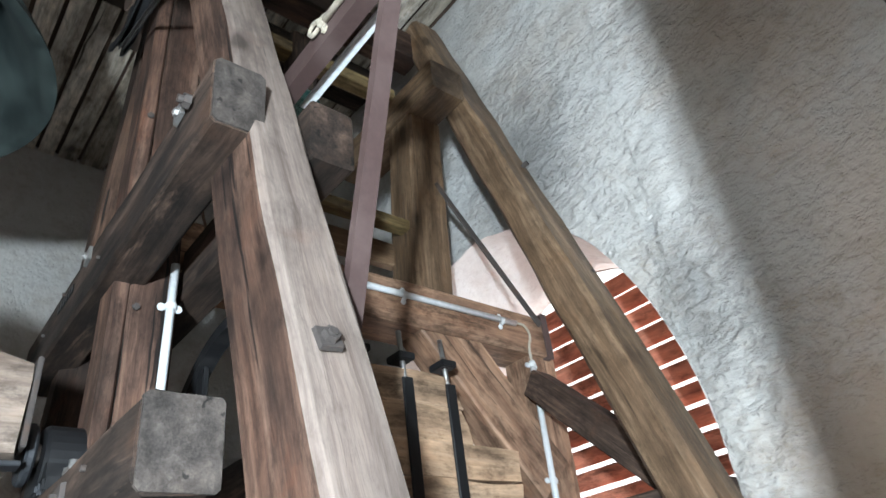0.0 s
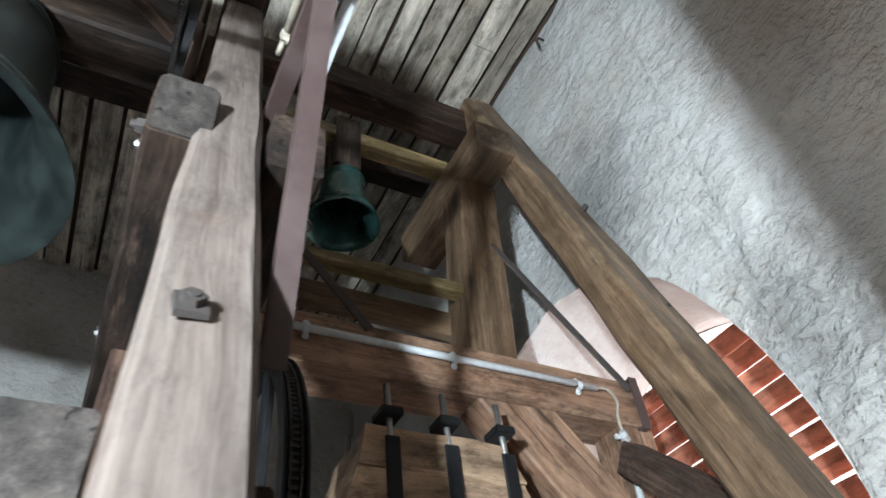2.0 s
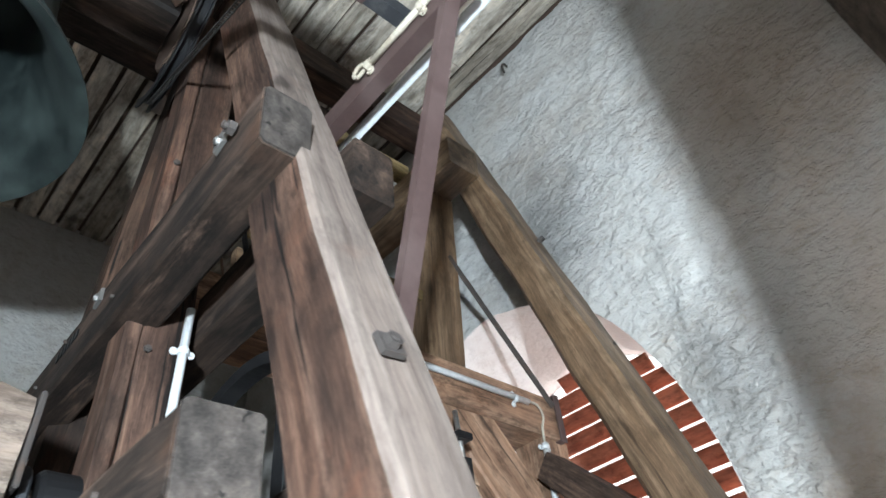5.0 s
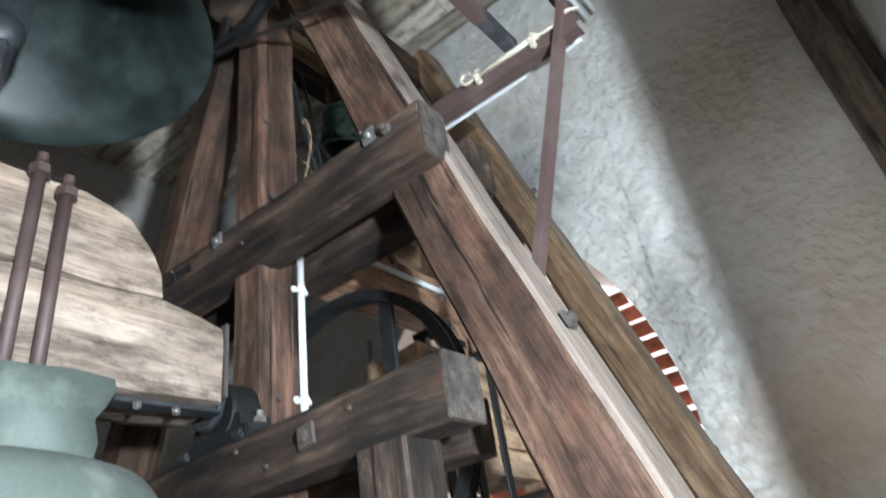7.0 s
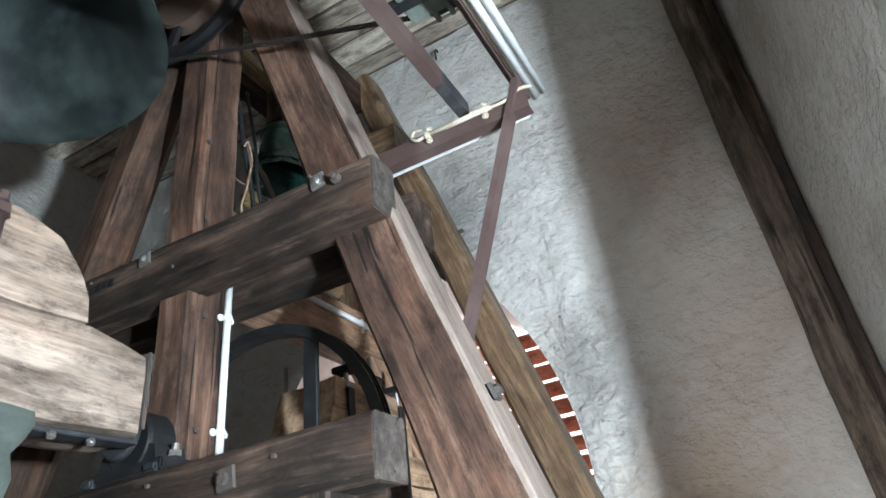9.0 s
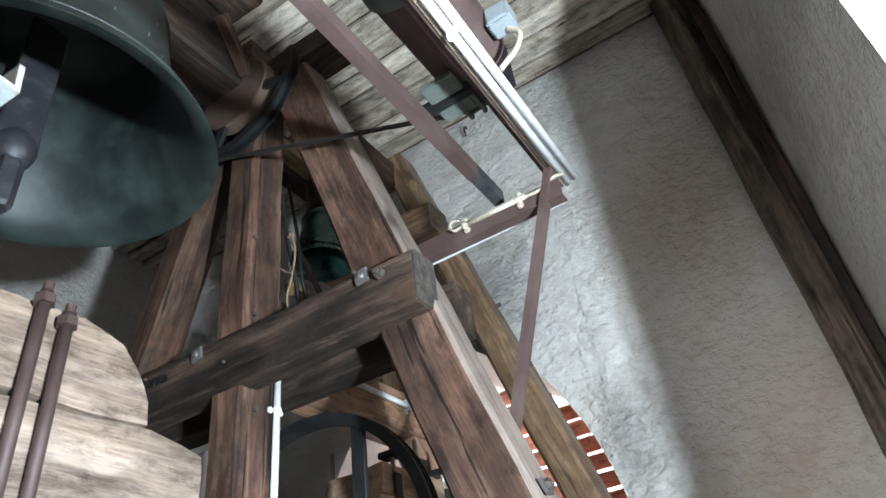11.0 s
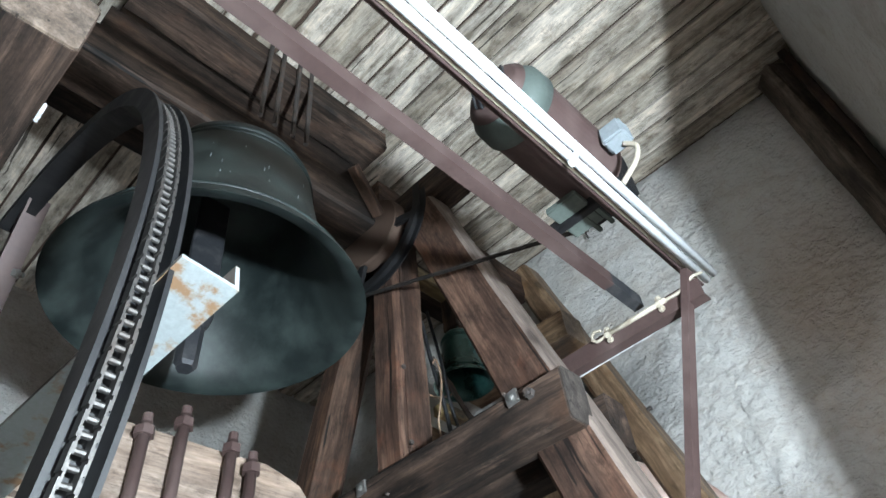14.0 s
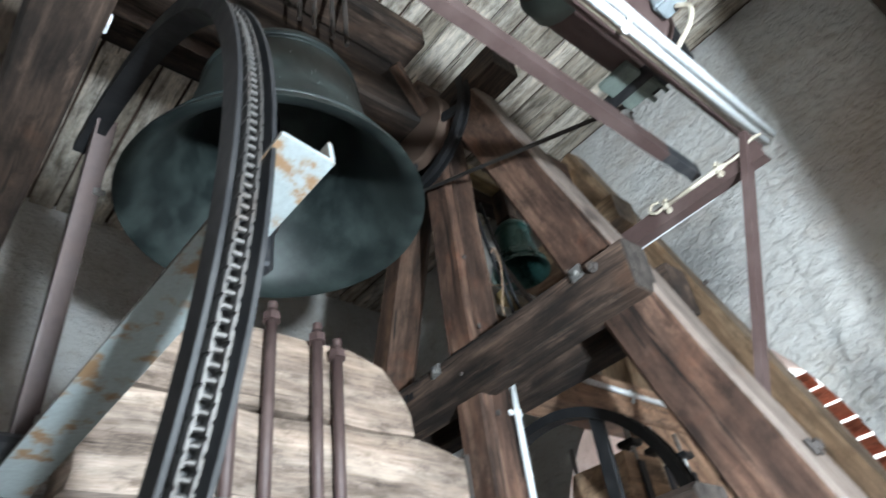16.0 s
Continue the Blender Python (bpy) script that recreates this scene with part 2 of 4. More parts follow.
M_CREAM = metal("cream_cable_sheath", (0.38, 0.335, 0.27), 0.5, 0.0, (0.27, 0.225, 0.17), 12.0)
M_CABLE = metal("brown_cable_sheath", (0.17, 0.105, 0.07), 0.5, 0.0, (0.22, 0.16, 0.11), 12.0)
M_GREEN = metal("grey_green_enamel", (0.085, 0.103, 0.092), 0.65, 0.1, (0.125, 0.145, 0.126), 9.0)
M_CANON = metal("dull_green_bronze", (0.075, 0.095, 0.087), 0.6, 0.2, (0.085, 0.11, 0.10), 9.0)
M_IRON = metal("dark_forged_iron", (0.035, 0.037, 0.042), 0.55, 0.4, (0.07, 0.068, 0.07), 12.0)
M_BOX = metal("grey_plastic", (0.22, 0.25, 0.27), 0.5, 0.0)
M_LOUVRE = wood("red_painted_slat", (0.40, 0.145, 0.095), (0.50, 0.20, 0.135), (0.57, 0.26, 0.18), rough=0.6, stain=0.2, crack=0.2)
M_BRASS = wood("varnished_golden_wood", (0.075, 0.050, 0.022), (0.16, 0.115, 0.052), (0.36, 0.29, 0.16), rough=0.35, stain=0.2, crack=0.3)


# ---------- mesh helpers ----------
def link_mesh(name, bm, mat, smooth=False):
    me = bpy.data.meshes.new(name)
    bm.to_mesh(me)
    bm.free()
    me.materials.append(mat)
    if smooth:
        me.shade_smooth()
    return me


def thing(name, at, label, category, group="", kind=""):
    ob = new(name)
    ob.location = at
    ob.empty_display_size = 0.05
    return tagged(ob, label, category, group, kind)


def part(name, bm, mat, parent, label="", smooth=False):
    """Links a bmesh, given in world metres, as one mesh object under a thing or a part."""
    ob = new(name, link_mesh(name, bm, mat, smooth))
    if parent is not None:
        ob.parent = parent
        ob.matrix_parent_inverse = Matrix.Identity(4)
        base = Vector(parent.location)
        up = parent.parent
        while up is not None:
            base += up.location
            up = up.parent
        ob.data.transform(Matrix.Translation(-base))
    if label:
        tagged(ob, label)
    return ob


def solo(name, bm, mat, label, category, group="", kind="", smooth=False):
    return tagged(new(name, link_mesh(name, bm, mat, smooth)), label, category, group, kind)


def axes_of(p0, p1, side):
    d = (Vector(p1) - Vector(p0)).normalized()
    s = Vector(side)
    s = (s - d * s.dot(d)).normalized()
    return d, s, d.cross(s)


SEED = [0]


def timber_bm(p0, p1, w, h, side=(1, 0, 0), chamfer=0.008, wob=0.004, step=0.12, taper=1.0, bow=0.0, bm=None, endcut=0.0):
    """A squared timber from p0 to p1 (centre line), w wide along side and h across it, with worn arrises and an uneven surface."""
    p0, p1 = Vector(p0), Vector(p1)
    d, s, u = axes_of(p0, p1, side)
    L = (p1 - p0).length
    SEED[0] += 1
    off = SEED[0] * 7.31
    own = bm is None
    bm = bm or bmesh.new()
    lay = bm.verts.layers.float_vector.get("grain") or bm.verts.layers.float_vector.new("grain")
    n = max(2, int(L / step))
    c = min(chamfer, w * 0.3, h * 0.3)
    prof = []
    for sx, sy in ((-1, -1), (1, -1), (1, 1), (-1, 1)):
        X, Y = sx * w / 2, sy * h / 2
        a, b = (X - sx * c, Y), (X, Y - sy * c)
        prof += [a, b] if sx * sy < 0 else [b, a]
    # mid points on the long sides give the faces some play
    ring_pts = []
    for i, q in enumerate(prof):
        ring_pts.append(q)
        nx = prof[(i + 1) % len(prof)]
        if (Vector(q) - Vector(nx)).length > 3 * c:
            ring_pts.append(((q[0] + nx[0]) / 2, (q[1] + nx[1]) / 2))
    rings = []
    for k in range(n + 1):
        f = k / n
        sc = 1 + (taper - 1) * f
        mid = p0 + d * (L * f) + u * (bow * 4 * f * (1 - f))
        ring = []
        for X, Y in ring_pts:
            q = mid + s * (X * sc) + u * (Y * sc)
            nz = noise.noise_vector(Vector((X * 9 + off, Y * 9, L * f * 3.1)))
            q += (s * nz[0] + u * nz[1]) * wob
            if endcut and k == n:
                q += d * (endcut * X / w)
            v = bm.verts.new(q)
            v[lay] = (L * f + off, X * sc + off * 0.37, Y * sc + off * 0.11)
            ring.append(v)
        rings.append(ring)
    m = len(ring_pts)
    for a, b in zip(rings, rings[1:]):
        for i in range(m):
            bm.faces.new((a[i], a[(i + 1) % m], b[(i + 1) % m], b[i]))
    bm.faces.new(rings[0][::-1])
    bm.faces.new(rings[-1])
    bmesh.ops.recalc_face_normals(bm, faces=bm.faces) if own else None
    return bm


def box_bm(lo, hi, bev=0.0, bm=None):
    own = bm is None
    bm = bm or bmesh.new()
    r = bmesh.ops.create_cube(bm, size=1)
    bmesh.ops.scale(bm, vec=Vector(hi) - Vector(lo), verts=r["verts"])
    bmesh.ops.translate(bm, vec=(Vector(hi) + Vector(lo)) / 2, verts=r["verts"])
    if bev:
        es = [e for e in bm.edges if e.verts[0] in r["verts"]] if not own else bm.edges[:]
        bmesh.ops.bevel(bm, geom=es, offset=bev, segments=2, affect="EDGES")
    return bm


def tube_bm(points, radius, sides=10, bm=None, caps=True):
    bm = bm or bmesh.new()
    pts = [Vector(p) for p in points]
    rings = []
    ref = None
    for i, p in enumerate(pts):
        d = (pts[min(i + 1, len(pts) - 1)] - pts[max(i - 1, 0)]).normalized()
        if ref is None:
            ref = d.orthogonal().normalized()
        ref = (ref - d * ref.dot(d)).normalized()
        u = d.cross(ref)
        r = radius[i] if isinstance(radius, (list, tuple)) else radius
        rings.append([bm.verts.new(p + (ref * math.cos(a) + u * math.sin(a)) * r) for a in (2 * math.pi * k / sides for k in range(sides))])
    for a, b in zip(rings, rings[1:]):
        for k in range(sides):
            bm.faces.new((a[k], a[(k + 1) % sides], b[(k + 1) % sides], b[k]))
    if caps:
        bm.faces.new(rings[0][::-1])
        bm.faces.new(rings[-1])
    return bm


def smooth_path(ctrl, n=8):
    """Catmull-Rom through the control points."""
    c = [Vector(p) for p in ctrl]
    c = [c[0] * 2 - c[1]] + c + [c[-1] * 2 - c[-2]]
    out = []
    for i in range(1, len(c) - 2):
        for k in range(n):
            t = k / n
            out.append(0.5 * (2 * c[i] + (c[i + 1] - c[i - 1]) * t + (2 * c[i - 1] - 5 * c[i] + 4 * c[i + 1] - c[i + 2]) * t * t + (3 * c[i] - c[i - 1] - 3 * c[i + 1] + c[i + 2]) * t ** 3))
    out.append(c[-2])
    return out


def lathe_bm(profile, axis0, axis_dir=(0, 0, 1), sides=64, bm=None):
    """Turns (radius, height) pairs about an axis through axis0."""
    bm = bm or bmesh.new()
    d = Vector(axis_dir).normalized()
    a = d.orthogonal().normalized()
    b = d.cross(a)
    rings = []
    for r, h in profile:
        c = Vector(axis0) + d * h
        rings.append([bm.verts.new(c + (a * math.cos(t) + b * math.sin(t)) * max(r, 1e-4)) for t in (2 * math.pi * k / sides for k in range(sides))])
    for p, q in zip(rings, rings[1:]):
        for k in range(sides):
            bm.faces.new((p[k], p[(k + 1) % sides], q[(k + 1) % sides], q[k]))
    bmesh.ops.recalc_face_normals(bm, faces=bm.faces)
    return bm


def prism_bm(poly, d, bm=None):
    """Extrudes a polygon of world points by the vector d."""
    bm = bm or bmesh.new()
    a = [bm.verts.new(Vector(p)) for p in poly]
    b = [bm.verts.new(Vector(p) + Vector(d)) for p in poly]
    n = len(poly)
    bm.faces.new(a[::-1])
    bm.faces.new(b)
    for i in range(n):
        bm.faces.new((a[i], a[(i + 1) % n], b[(i + 1) % n], b[i]))
    bmesh.ops.recalc_face_normals(bm, faces=bm.faces)
    return bm


# ---------- setting ----------
def arch_z(u, c, a, z0, rz):
    k = 1 - ((u - c) / a) ** 2
    return z0 + rz * math.sqrt(max(k, 0.0))


def rough(v, amp=0.010):
    return amp * (noise.fractal(Vector(v) * 5.5, 0.55, 2.1, 5) + 0.8 * noise.noise(Vector(v) * 1.1))


def arched_wall(name, u0, u1, z0, z1, c, a, sill, spring, rz, place, depth, mat, mat_in, label, step=0.055, amp=0.010, wave=0.0):
    """A plastered wall with an arched opening; place(u, z, d) gives a world point d metres behind the inner face."""
    bm = bmesh.new()
    us_out = [u0 + (c - a - u0) * i / max(2, int((c - a - u0) / step)) for i in range(max(2, int((c - a - u0) / step)) + 1)]
    us_in = [c - a * math.cos(math.pi * i / 40) for i in range(41)]
    us_far = [c + a + (u1 - c - a) * i / max(2, int((u1 - c - a) / step)) for i in range(max(2, int((u1 - c - a) / step)) + 1)]

    def sheet(us, lo, hi, n, d):
        cols = []
        for u in us:
            a0, b0 = lo(u), hi(u)
            col = []
            for k in range(n + 1):
                z = a0 + (b0 - a0) * k / n
                w = place(u, z, d)
                col.append(bm.verts.new(place(u, z, d + (rough(w, amp) if d == 0 else 0))))
            cols.append(col)
        for p, q in zip(cols, cols[1:]):
            for k in range(n):
                bm.faces.new((p[k], p[k + 1], q[k + 1], q[k]))

    nz = int((z1 - z0) / step)
    edge = lambda u: arch_z(u, c, a, spring, rz) + wave * noise.noise(Vector((u * 4, 3.3, 0)))
    for d in (0, depth):
        sheet(us_out, lambda u: z0, lambda u: z1, nz if d == 0 else 2, d)
        sheet(us_far, lambda u: z0, lambda u: z1, nz if d == 0 else 2, d)
        sheet(us_in, edge, lambda u: z1, nz // 2 if d == 0 else 2, d)
        sheet(us_in, lambda u: z0, lambda u: sill, 12 if d == 0 else 2, d)
    bmesh.ops.remove_doubles(bm, verts=bm.verts, dist=0.0005)
    bmesh.ops.recalc_face_normals(bm, faces=bm.faces)
    ob = solo(name, bm, mat, label, "wall", kind="structure", smooth=True)
    rv = bmesh.new()
    loop = [(c - a, sill)] + [(c - a, sill + (spring - sill) * k / 8) for k in range(1, 8)] + [(u, edge(u)) for u in us_in] + [(c + a, spring - (spring - sill) * k / 8) for k in range(1, 8)] + [(c + a, sill)]
    rows_ = []
    for u, z in loop:
        rows_.append([rv.verts.new(Vector(place(u, z, depth * k / 10 - 0.004)) + Vector((0, 0, rough((u * 2, k * 0.2, z * 2), 0.008)))) for k in range(11)])
    for p, q in zip(rows_, rows_[1:] + rows_[:1]):
        for k in range(10):
            rv.faces.new((p[k], p[k + 1], q[k + 1], q[k]))
    bmesh.ops.recalc_face_normals(rv, faces=rv.faces)
    part("window_reveal", rv, mat_in, ob, "pale plastered window reveal", smooth=True)
    return ob


EAST, NORTH, WEST, CEIL = 1.82, 3.5, -3.4, 5.0
arched_wall("wall_east", -1.62, 3.62, -0.02, 5.25, 0.85, 1.0, 0.9, 1.85, 1.40, lambda u, z, d: (EAST + d, u, z), 0.84, M_WALL_EAST, M_REVEAL,
            "rough lime-plastered tower wall with an arched louvred opening", step=0.022, amp=0.013, wave=0.05)
arched_wall("wall_south", -3.5, 1.95, -0.02, 5.25, -0.93, 0.86, 0.35, 3.45, 0.90, lambda u, z, d: (u, -1.49 + 0.06 * u - d, z), 0.55, M_WALL, M_REVEAL,
            "rough lime-plastered tower wall with an open arched window")


def plain_wall(name, lo, hi, label, mat):
    bm = bmesh.new()
    box_bm(lo, hi, 0, bm)
    bmesh.ops.subdivide_edges(bm, edges=bm.edges[:], cuts=24, use_grid_fill=True)
    for v in bm.verts:
        v.co += Vector((1, 1, 0)) * rough(v.co, 0.008)
    return solo(name, bm, mat, label, "wall", kind="structure", smooth=True)


plain_wall("wall_north", (-3.5, NORTH, -0.02), (1.95, NORTH + 0.5, 5.25), "rough whitewashed tower wall", M_WALL)
# unseen wall; its arched opening is added to let the west fill through
arched_wall("wall_west", -1.75, 3.62, -0.02, 5.25, -0.75, 0.66, 0.4, 1.5, 0.55, lambda u, z, d: (WEST - d, u, z), 0.45, M_WALL, M_REVEAL,
            "rough lime-plastered tower wall with an arched opening added for fill light", step=0.12)
solo("floor", box_bm((-3.5, -2.2, -0.12), (2.75, 3.6, 0)), M_FLOOR, "dusty brown floor of the bell chamber", "floor", kind="structure")

# ceiling boards in one mesh
bm = bmesh.new()
rng = random.Random(5)
x = WEST - 0.02
while x < EAST - 0.06:
    w = rng.uniform(0.135, 0.20)
    w = min(w, EAST - 0.028 - x)
    if w < 0.03:
        break
    cuts = [-1.75, rng.uniform(-0.4, 1.9), 3.58]
    for y0, y1 in zip(cuts, cuts[1:]):
        zc = CEIL + 0.014 + rng.uniform(-0.006, 0.006)
        timber_bm((x + w / 2, y0 + 0.002, zc), (x + w / 2 + rng.uniform(-0.004, 0.004), y1 - 0.002, zc), w - rng.uniform(0.012, 0.032), 0.028, (1, 0, 0), 0.003, 0.0035, 0.3, bm=bm)
    x += w
bmesh.ops.recalc_face_normals(bm, faces=bm.faces)
solo("ceiling", bm, M_BOARD, "weathered limewashed ceiling boards with dark gaps", "ceiling", kind="structure")
# dark sheet added behind the boards so their gaps look shaded
solo("ceiling_deck", box_bm((-3.5, -1.8, CEIL + 0.035), (1.9, 3.6, CEIL + 0.09)), M_WOOD_DARK, "dark sheet added above the ceiling boards to darken their gaps", "ceiling", kind="structure")

# corner post
solo("corner_post", timber_bm((1.75, -1.425, 0), (1.75, -1.300, CEIL - 0.02), 0.34, 0.17, (0.70, -0.71, 0), 0.012, 0.010, 0.12), M_WOOD_GREY, "dark brown timber post in the plastered tower corner", "post")
solo("corner_rail", timber_bm((1.58, -1.372, 0), (1.58, -1.345, CEIL - 0.02), 0.05, 0.05, (1, 0, 0), 0.006, 0.006), M_WOOD_DARK, "thin black batten beside the corner post", "batten")

# bright overcast sky outside the louvres
m_, nt_, p_ = node_mat("overcast_sky")
p_.inputs["Base Color"].default_value = (0, 0, 0, 1)
p_.inputs["Emission Color"].default_value = (0.96, 0.98, 1.0, 1)
p_.inputs["Emission Strength"].default_value = 2.2
solo("backdrop", box_bm((3.45, -2.6, -1.0), (3.5, 4.2, 5.8)), m_, "white overcast sky beyond the louvres", "sky", kind="structure")

# louvres in the east opening
louvre = thing("louvre_panel", (2.6, 0.85, 0.9), "red-painted wooden louvre slats in the arched opening", "louvre")
for k in range(19):
    z = 1.058 + k * 0.1175
    zt = z - 1.85
    half = 0.985 * math.sqrt(max(0.0, 1 - (zt / 1.34) ** 2)) if zt > 0 else 0.985
    if half < 0.12:
        continue
    part("slat", timber_bm((2.585, 0.85 - half, z), (2.585, 0.85 + half, z), 0.097, 0.016, (0.62, 0, -0.78), 0.003, 0.002, 0.3), M_LOUVRE, louvre)


# ---------- fixings ----------
def bolt_bm(at, normal, size=0.03, plate=0.07, length=0.03, spin=0.3):
    """A square washer plate with a nut and a bolt end on it."""
    n = Vector(normal).normalized()
    s = Vector((1, 0, 0)) if abs(n.x) < 0.7 else Vector((0, 1, 0))
    s = (s - n * s.dot(n)).normalized()
    s = Matrix.Rotation(spin, 3, n) @ s
    bm = bmesh.new()
    at = Vector(at)

    def block(half, a, b, sides, turn):
        u = n.cross(s)
        lo, hi = [], []
        for k in range(sides):
            t = 2 * math.pi * (k + 0.5) / sides + turn
            r = half / math.cos(math.pi / sides)
            q = s * (math.cos(t) * r) + u * (math.sin(t) * r)
            lo.append(bm.verts.new(at + q + n * a))
            hi.append(bm.verts.new(at + q * 0.94 + n * b))
        bm.faces.new(hi)
        bm.faces.new(lo[::-1])
        for k in range(sides):
            bm.faces.new((lo[k], lo[(k + 1) % sides], hi[(k + 1) % sides], hi[k]))

    if plate:
        block(plate / 2, -0.004, 0.006, 4, 0)
    block(size / 2, 0.004, size * 0.62, 6, 0.2)
    block(size * 0.29, size * 0.5, size * 0.62 + length, 10, 0)
    bmesh.ops.recalc_face_normals(bm, faces=bm.faces)
    return bm


# ---------- bell frame ----------
frame_ob = thing("bell_trestle", (0.15, 0.65, 0.0), "heavy old timber bell frame with braced trestles and iron bolts", "trestle")


def py(z):
    """y of the middle of the leaning south post at height z."""
    return -0.1125 + 0.345 * (z - 2.387)


def beam(name, p0, p1, w, h, side, mat, label="", **k):
    return part(name, timber_bm(p0, p1, w, h, side, **k), mat, frame_ob, label)


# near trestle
south_post = beam("leaning_post", (0.152, py(0.02), 0.02), (0.152, py(4.12), 4.12), 0.145, 0.222, (1, 0, 0), M_WOOD_POST, "worn leaning post, window side coloured as lit", chamfer=0.013, wob=0.007, step=0.07)
# the window side is painted paler, as the light from there falls on it
south_post.data.materials.append(M_WOOD_LIT)
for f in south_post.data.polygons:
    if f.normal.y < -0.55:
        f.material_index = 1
north_post = beam("leaning_post", (0.152, 1.30 - py(0.02), 0.02), (0.152, 1.30 - py(4.05), 4.05), 0.17, 0.222, (1, 0, 0), M_WOOD, chamfer=0.05, wob=0.006)
beam("upright_post", (0.150, 0.655, 0.02), (0.150, 0.655, 4.1), 0.130, 0.15, (1, 0, 0), M_WOOD_POST, "reddish brown upright post with a long split", chamfer=0.008, wob=0.007)
beam("split_half", (0.058, 0.655, 0.02), (0.058, 0.655, 4.1), 0.048, 0.146, (1, 0, 0), M_WOOD_POST, "reddish brown strip split from the upright post", chamfer=0.008, wob=0.005)
tie = beam("tie_beam", (0.058, -0.19, 2.532), (0.058, 1.62, 2.536), 0.128, 0.192, (1, 0, 0), M_WOOD_DARK, "blackened horizontal tie beam", chamfer=0.010, wob=0.006, step=0.07)
beam("tie_beam", (0.30, -0.19, 2.53), (0.30, 1.62, 2.54), 0.12, 0.18, (1, 0, 0), M_WOOD_DARK, wob=0.006)
sill = beam("bearing_beam", (0.0, -0.19, 1.742), (0.0, 1.62, 1.742), 0.142, 0.165, (1, 0, 0), M_WOOD_DARK, "dark bearing beam with a grey sawn end", chamfer=0.02, wob=0.006, step=0.07)
part("sawn_end", timber_bm((0.0, -0.196, 1.742), (0.0, -0.186, 1.742), 0.136, 0.160, (1, 0, 0), 0.008, 0.003), M_SAWN, frame_ob, "grey sawn beam end")
part("sawn_end", timber_bm((0.058, -0.196, 2.532), (0.058, -0.187, 2.532), 0.122, 0.186, (1, 0, 0), 0.012, 0.003), M_SAWN, frame_ob, "grey sawn beam end")
beam("bearing_beam", (0.30, -0.02, 1.742), (0.30, 1.62, 1.742), 0.12, 0.165, (1, 0, 0), M_WOOD_DARK)
beam("stud", (0.0, 0.02, 0.02), (0.0, 0.02, 1.66), 0.14, 0.16, (1, 0, 0), M_WOOD_DARK)
beam("stud", (0.0, 0.72, 0.02), (0.0, 0.72, 1.66), 0.14, 0.20, (1, 0, 0), M_WOOD_DARK)
beam("stud", (0.0, 1.30, 0.02), (0.0, 1.30, 1.66), 0.14, 0.18, (1, 0, 0), M_WOOD_DARK)
beam("head_beam", (0.15, 0.16, 4.08), (0.15, 1.2, 4.08), 0.17, 0.16, (1, 0, 0), M_WOOD_DARK, "dark head beam under the bearing")
for at, nrm, sz, pl in (((0.135, -0.425, 1.853), (0, -0.945, 0.326), 0.028, 0.044), ((-0.012, 0.0, 2.6), (-1, 0, 0), 0.022, 0.05), ((-0.012, 0.765, 2.6), (-1, 0, 0), 0.022, 0.05),
                        ((-0.074, 0.26, 1.745), (-1, 0, 0), 0.03, 0.06), ((0.08, 0.578, 2.735), (0, -1, 0), 0.02, 0.0), ((0.10, 0.578, 2.36), (0, -1, 0), 0.02, 0.0),
                        ((0.10, 0.578, 1.97), (0, -1, 0), 0.02, 0.0), ((0.06, 0.578, 3.08), (0, -1, 0), 0.02, 0.0)):
    part("bolt", bolt_bm(at, nrm, sz, pl, 0.003, 0.12), M_RUST if pl != 0.05 else M_STEEL, frame_ob)

part("bolt", bolt_bm((-0.010, -0.075, 2.575), (-1, 0, 0), 0.034, 0.0, 0.012, 0.5), M_RUST, frame_ob)
# an unreadable painted mark as plain bars
for k, hh in enumerate((0.030, 0.034, 0.030, 0.034, 0.032, 0.028)):
    part("mark_bar", box_bm((-0.0105, 1.10 - 0.034 * k, 2.555), (-0.0065, 1.122 - 0.034 * k, 2.555 + hh)), M_BLACK, frame_ob, "faded dark painted mark" if k == 0 else "")

for y, z in ((0.03, 2.63), (0.62, 2.52), (1.05, 2.60), (1.30, 2.55)):
    part("nail", tube_bm([(-0.008, y, z), (-0.018, y, z)], 0.006, 8), M_RUST, frame_ob)
for y, z in ((0.10, 1.77), (0.42, 1.71), (0.55, 1.78)):
    part("nail", tube_bm([(-0.070, y, z), (-0.080, y, z)], 0.007, 8), M_RUST, frame_ob)

# far trestle by the louvred wall
def by(z):
    return 0.130 + 0.33 * (z - 2.6)


beam("leaning_post", (1.568, by(0.02), 0.02), (1.568, by(4.66), 4.66), 0.19, 0.160, (1, 0, 0), M_WOOD_OLIVE, "olive brown leaning brace with waxed edges", chamfer=0.022, wob=0.010, step=0.07)
beam("upright_post", (1.325, 0.745, 2.74), (1.385, 0.745, 3.77), 0.20, 0.19, (1, 0, 0), M_WOOD_OLIVE, "olive brown upright post", chamfer=0.010, wob=0.006)
beam("head_beam", (1.375, 0.44, 3.865), (1.375, 1.30, 3.865), 0.20, 0.19, (1, 0, 0), M_WOOD_OLIVE, chamfer=0.008, wob=0.005)
beam("cross_beam", (0.21, 0.735, 2.65), (2.0, 0.735, 2.65), 0.20, 0.20, (0, 1, 0), M_WOOD_ORANGE, "brown cross beam carrying a white conduit", chamfer=0.008, wob=0.004, step=0.1)
beam("cross_beam", (0.15, 0.86, 4.5), (1.52, 0.86, 4.5), 0.16, 0.20, (0, 1, 0), M_WOOD_POST, "reddish brown upper cross beam", chamfer=0.008, wob=0.005)
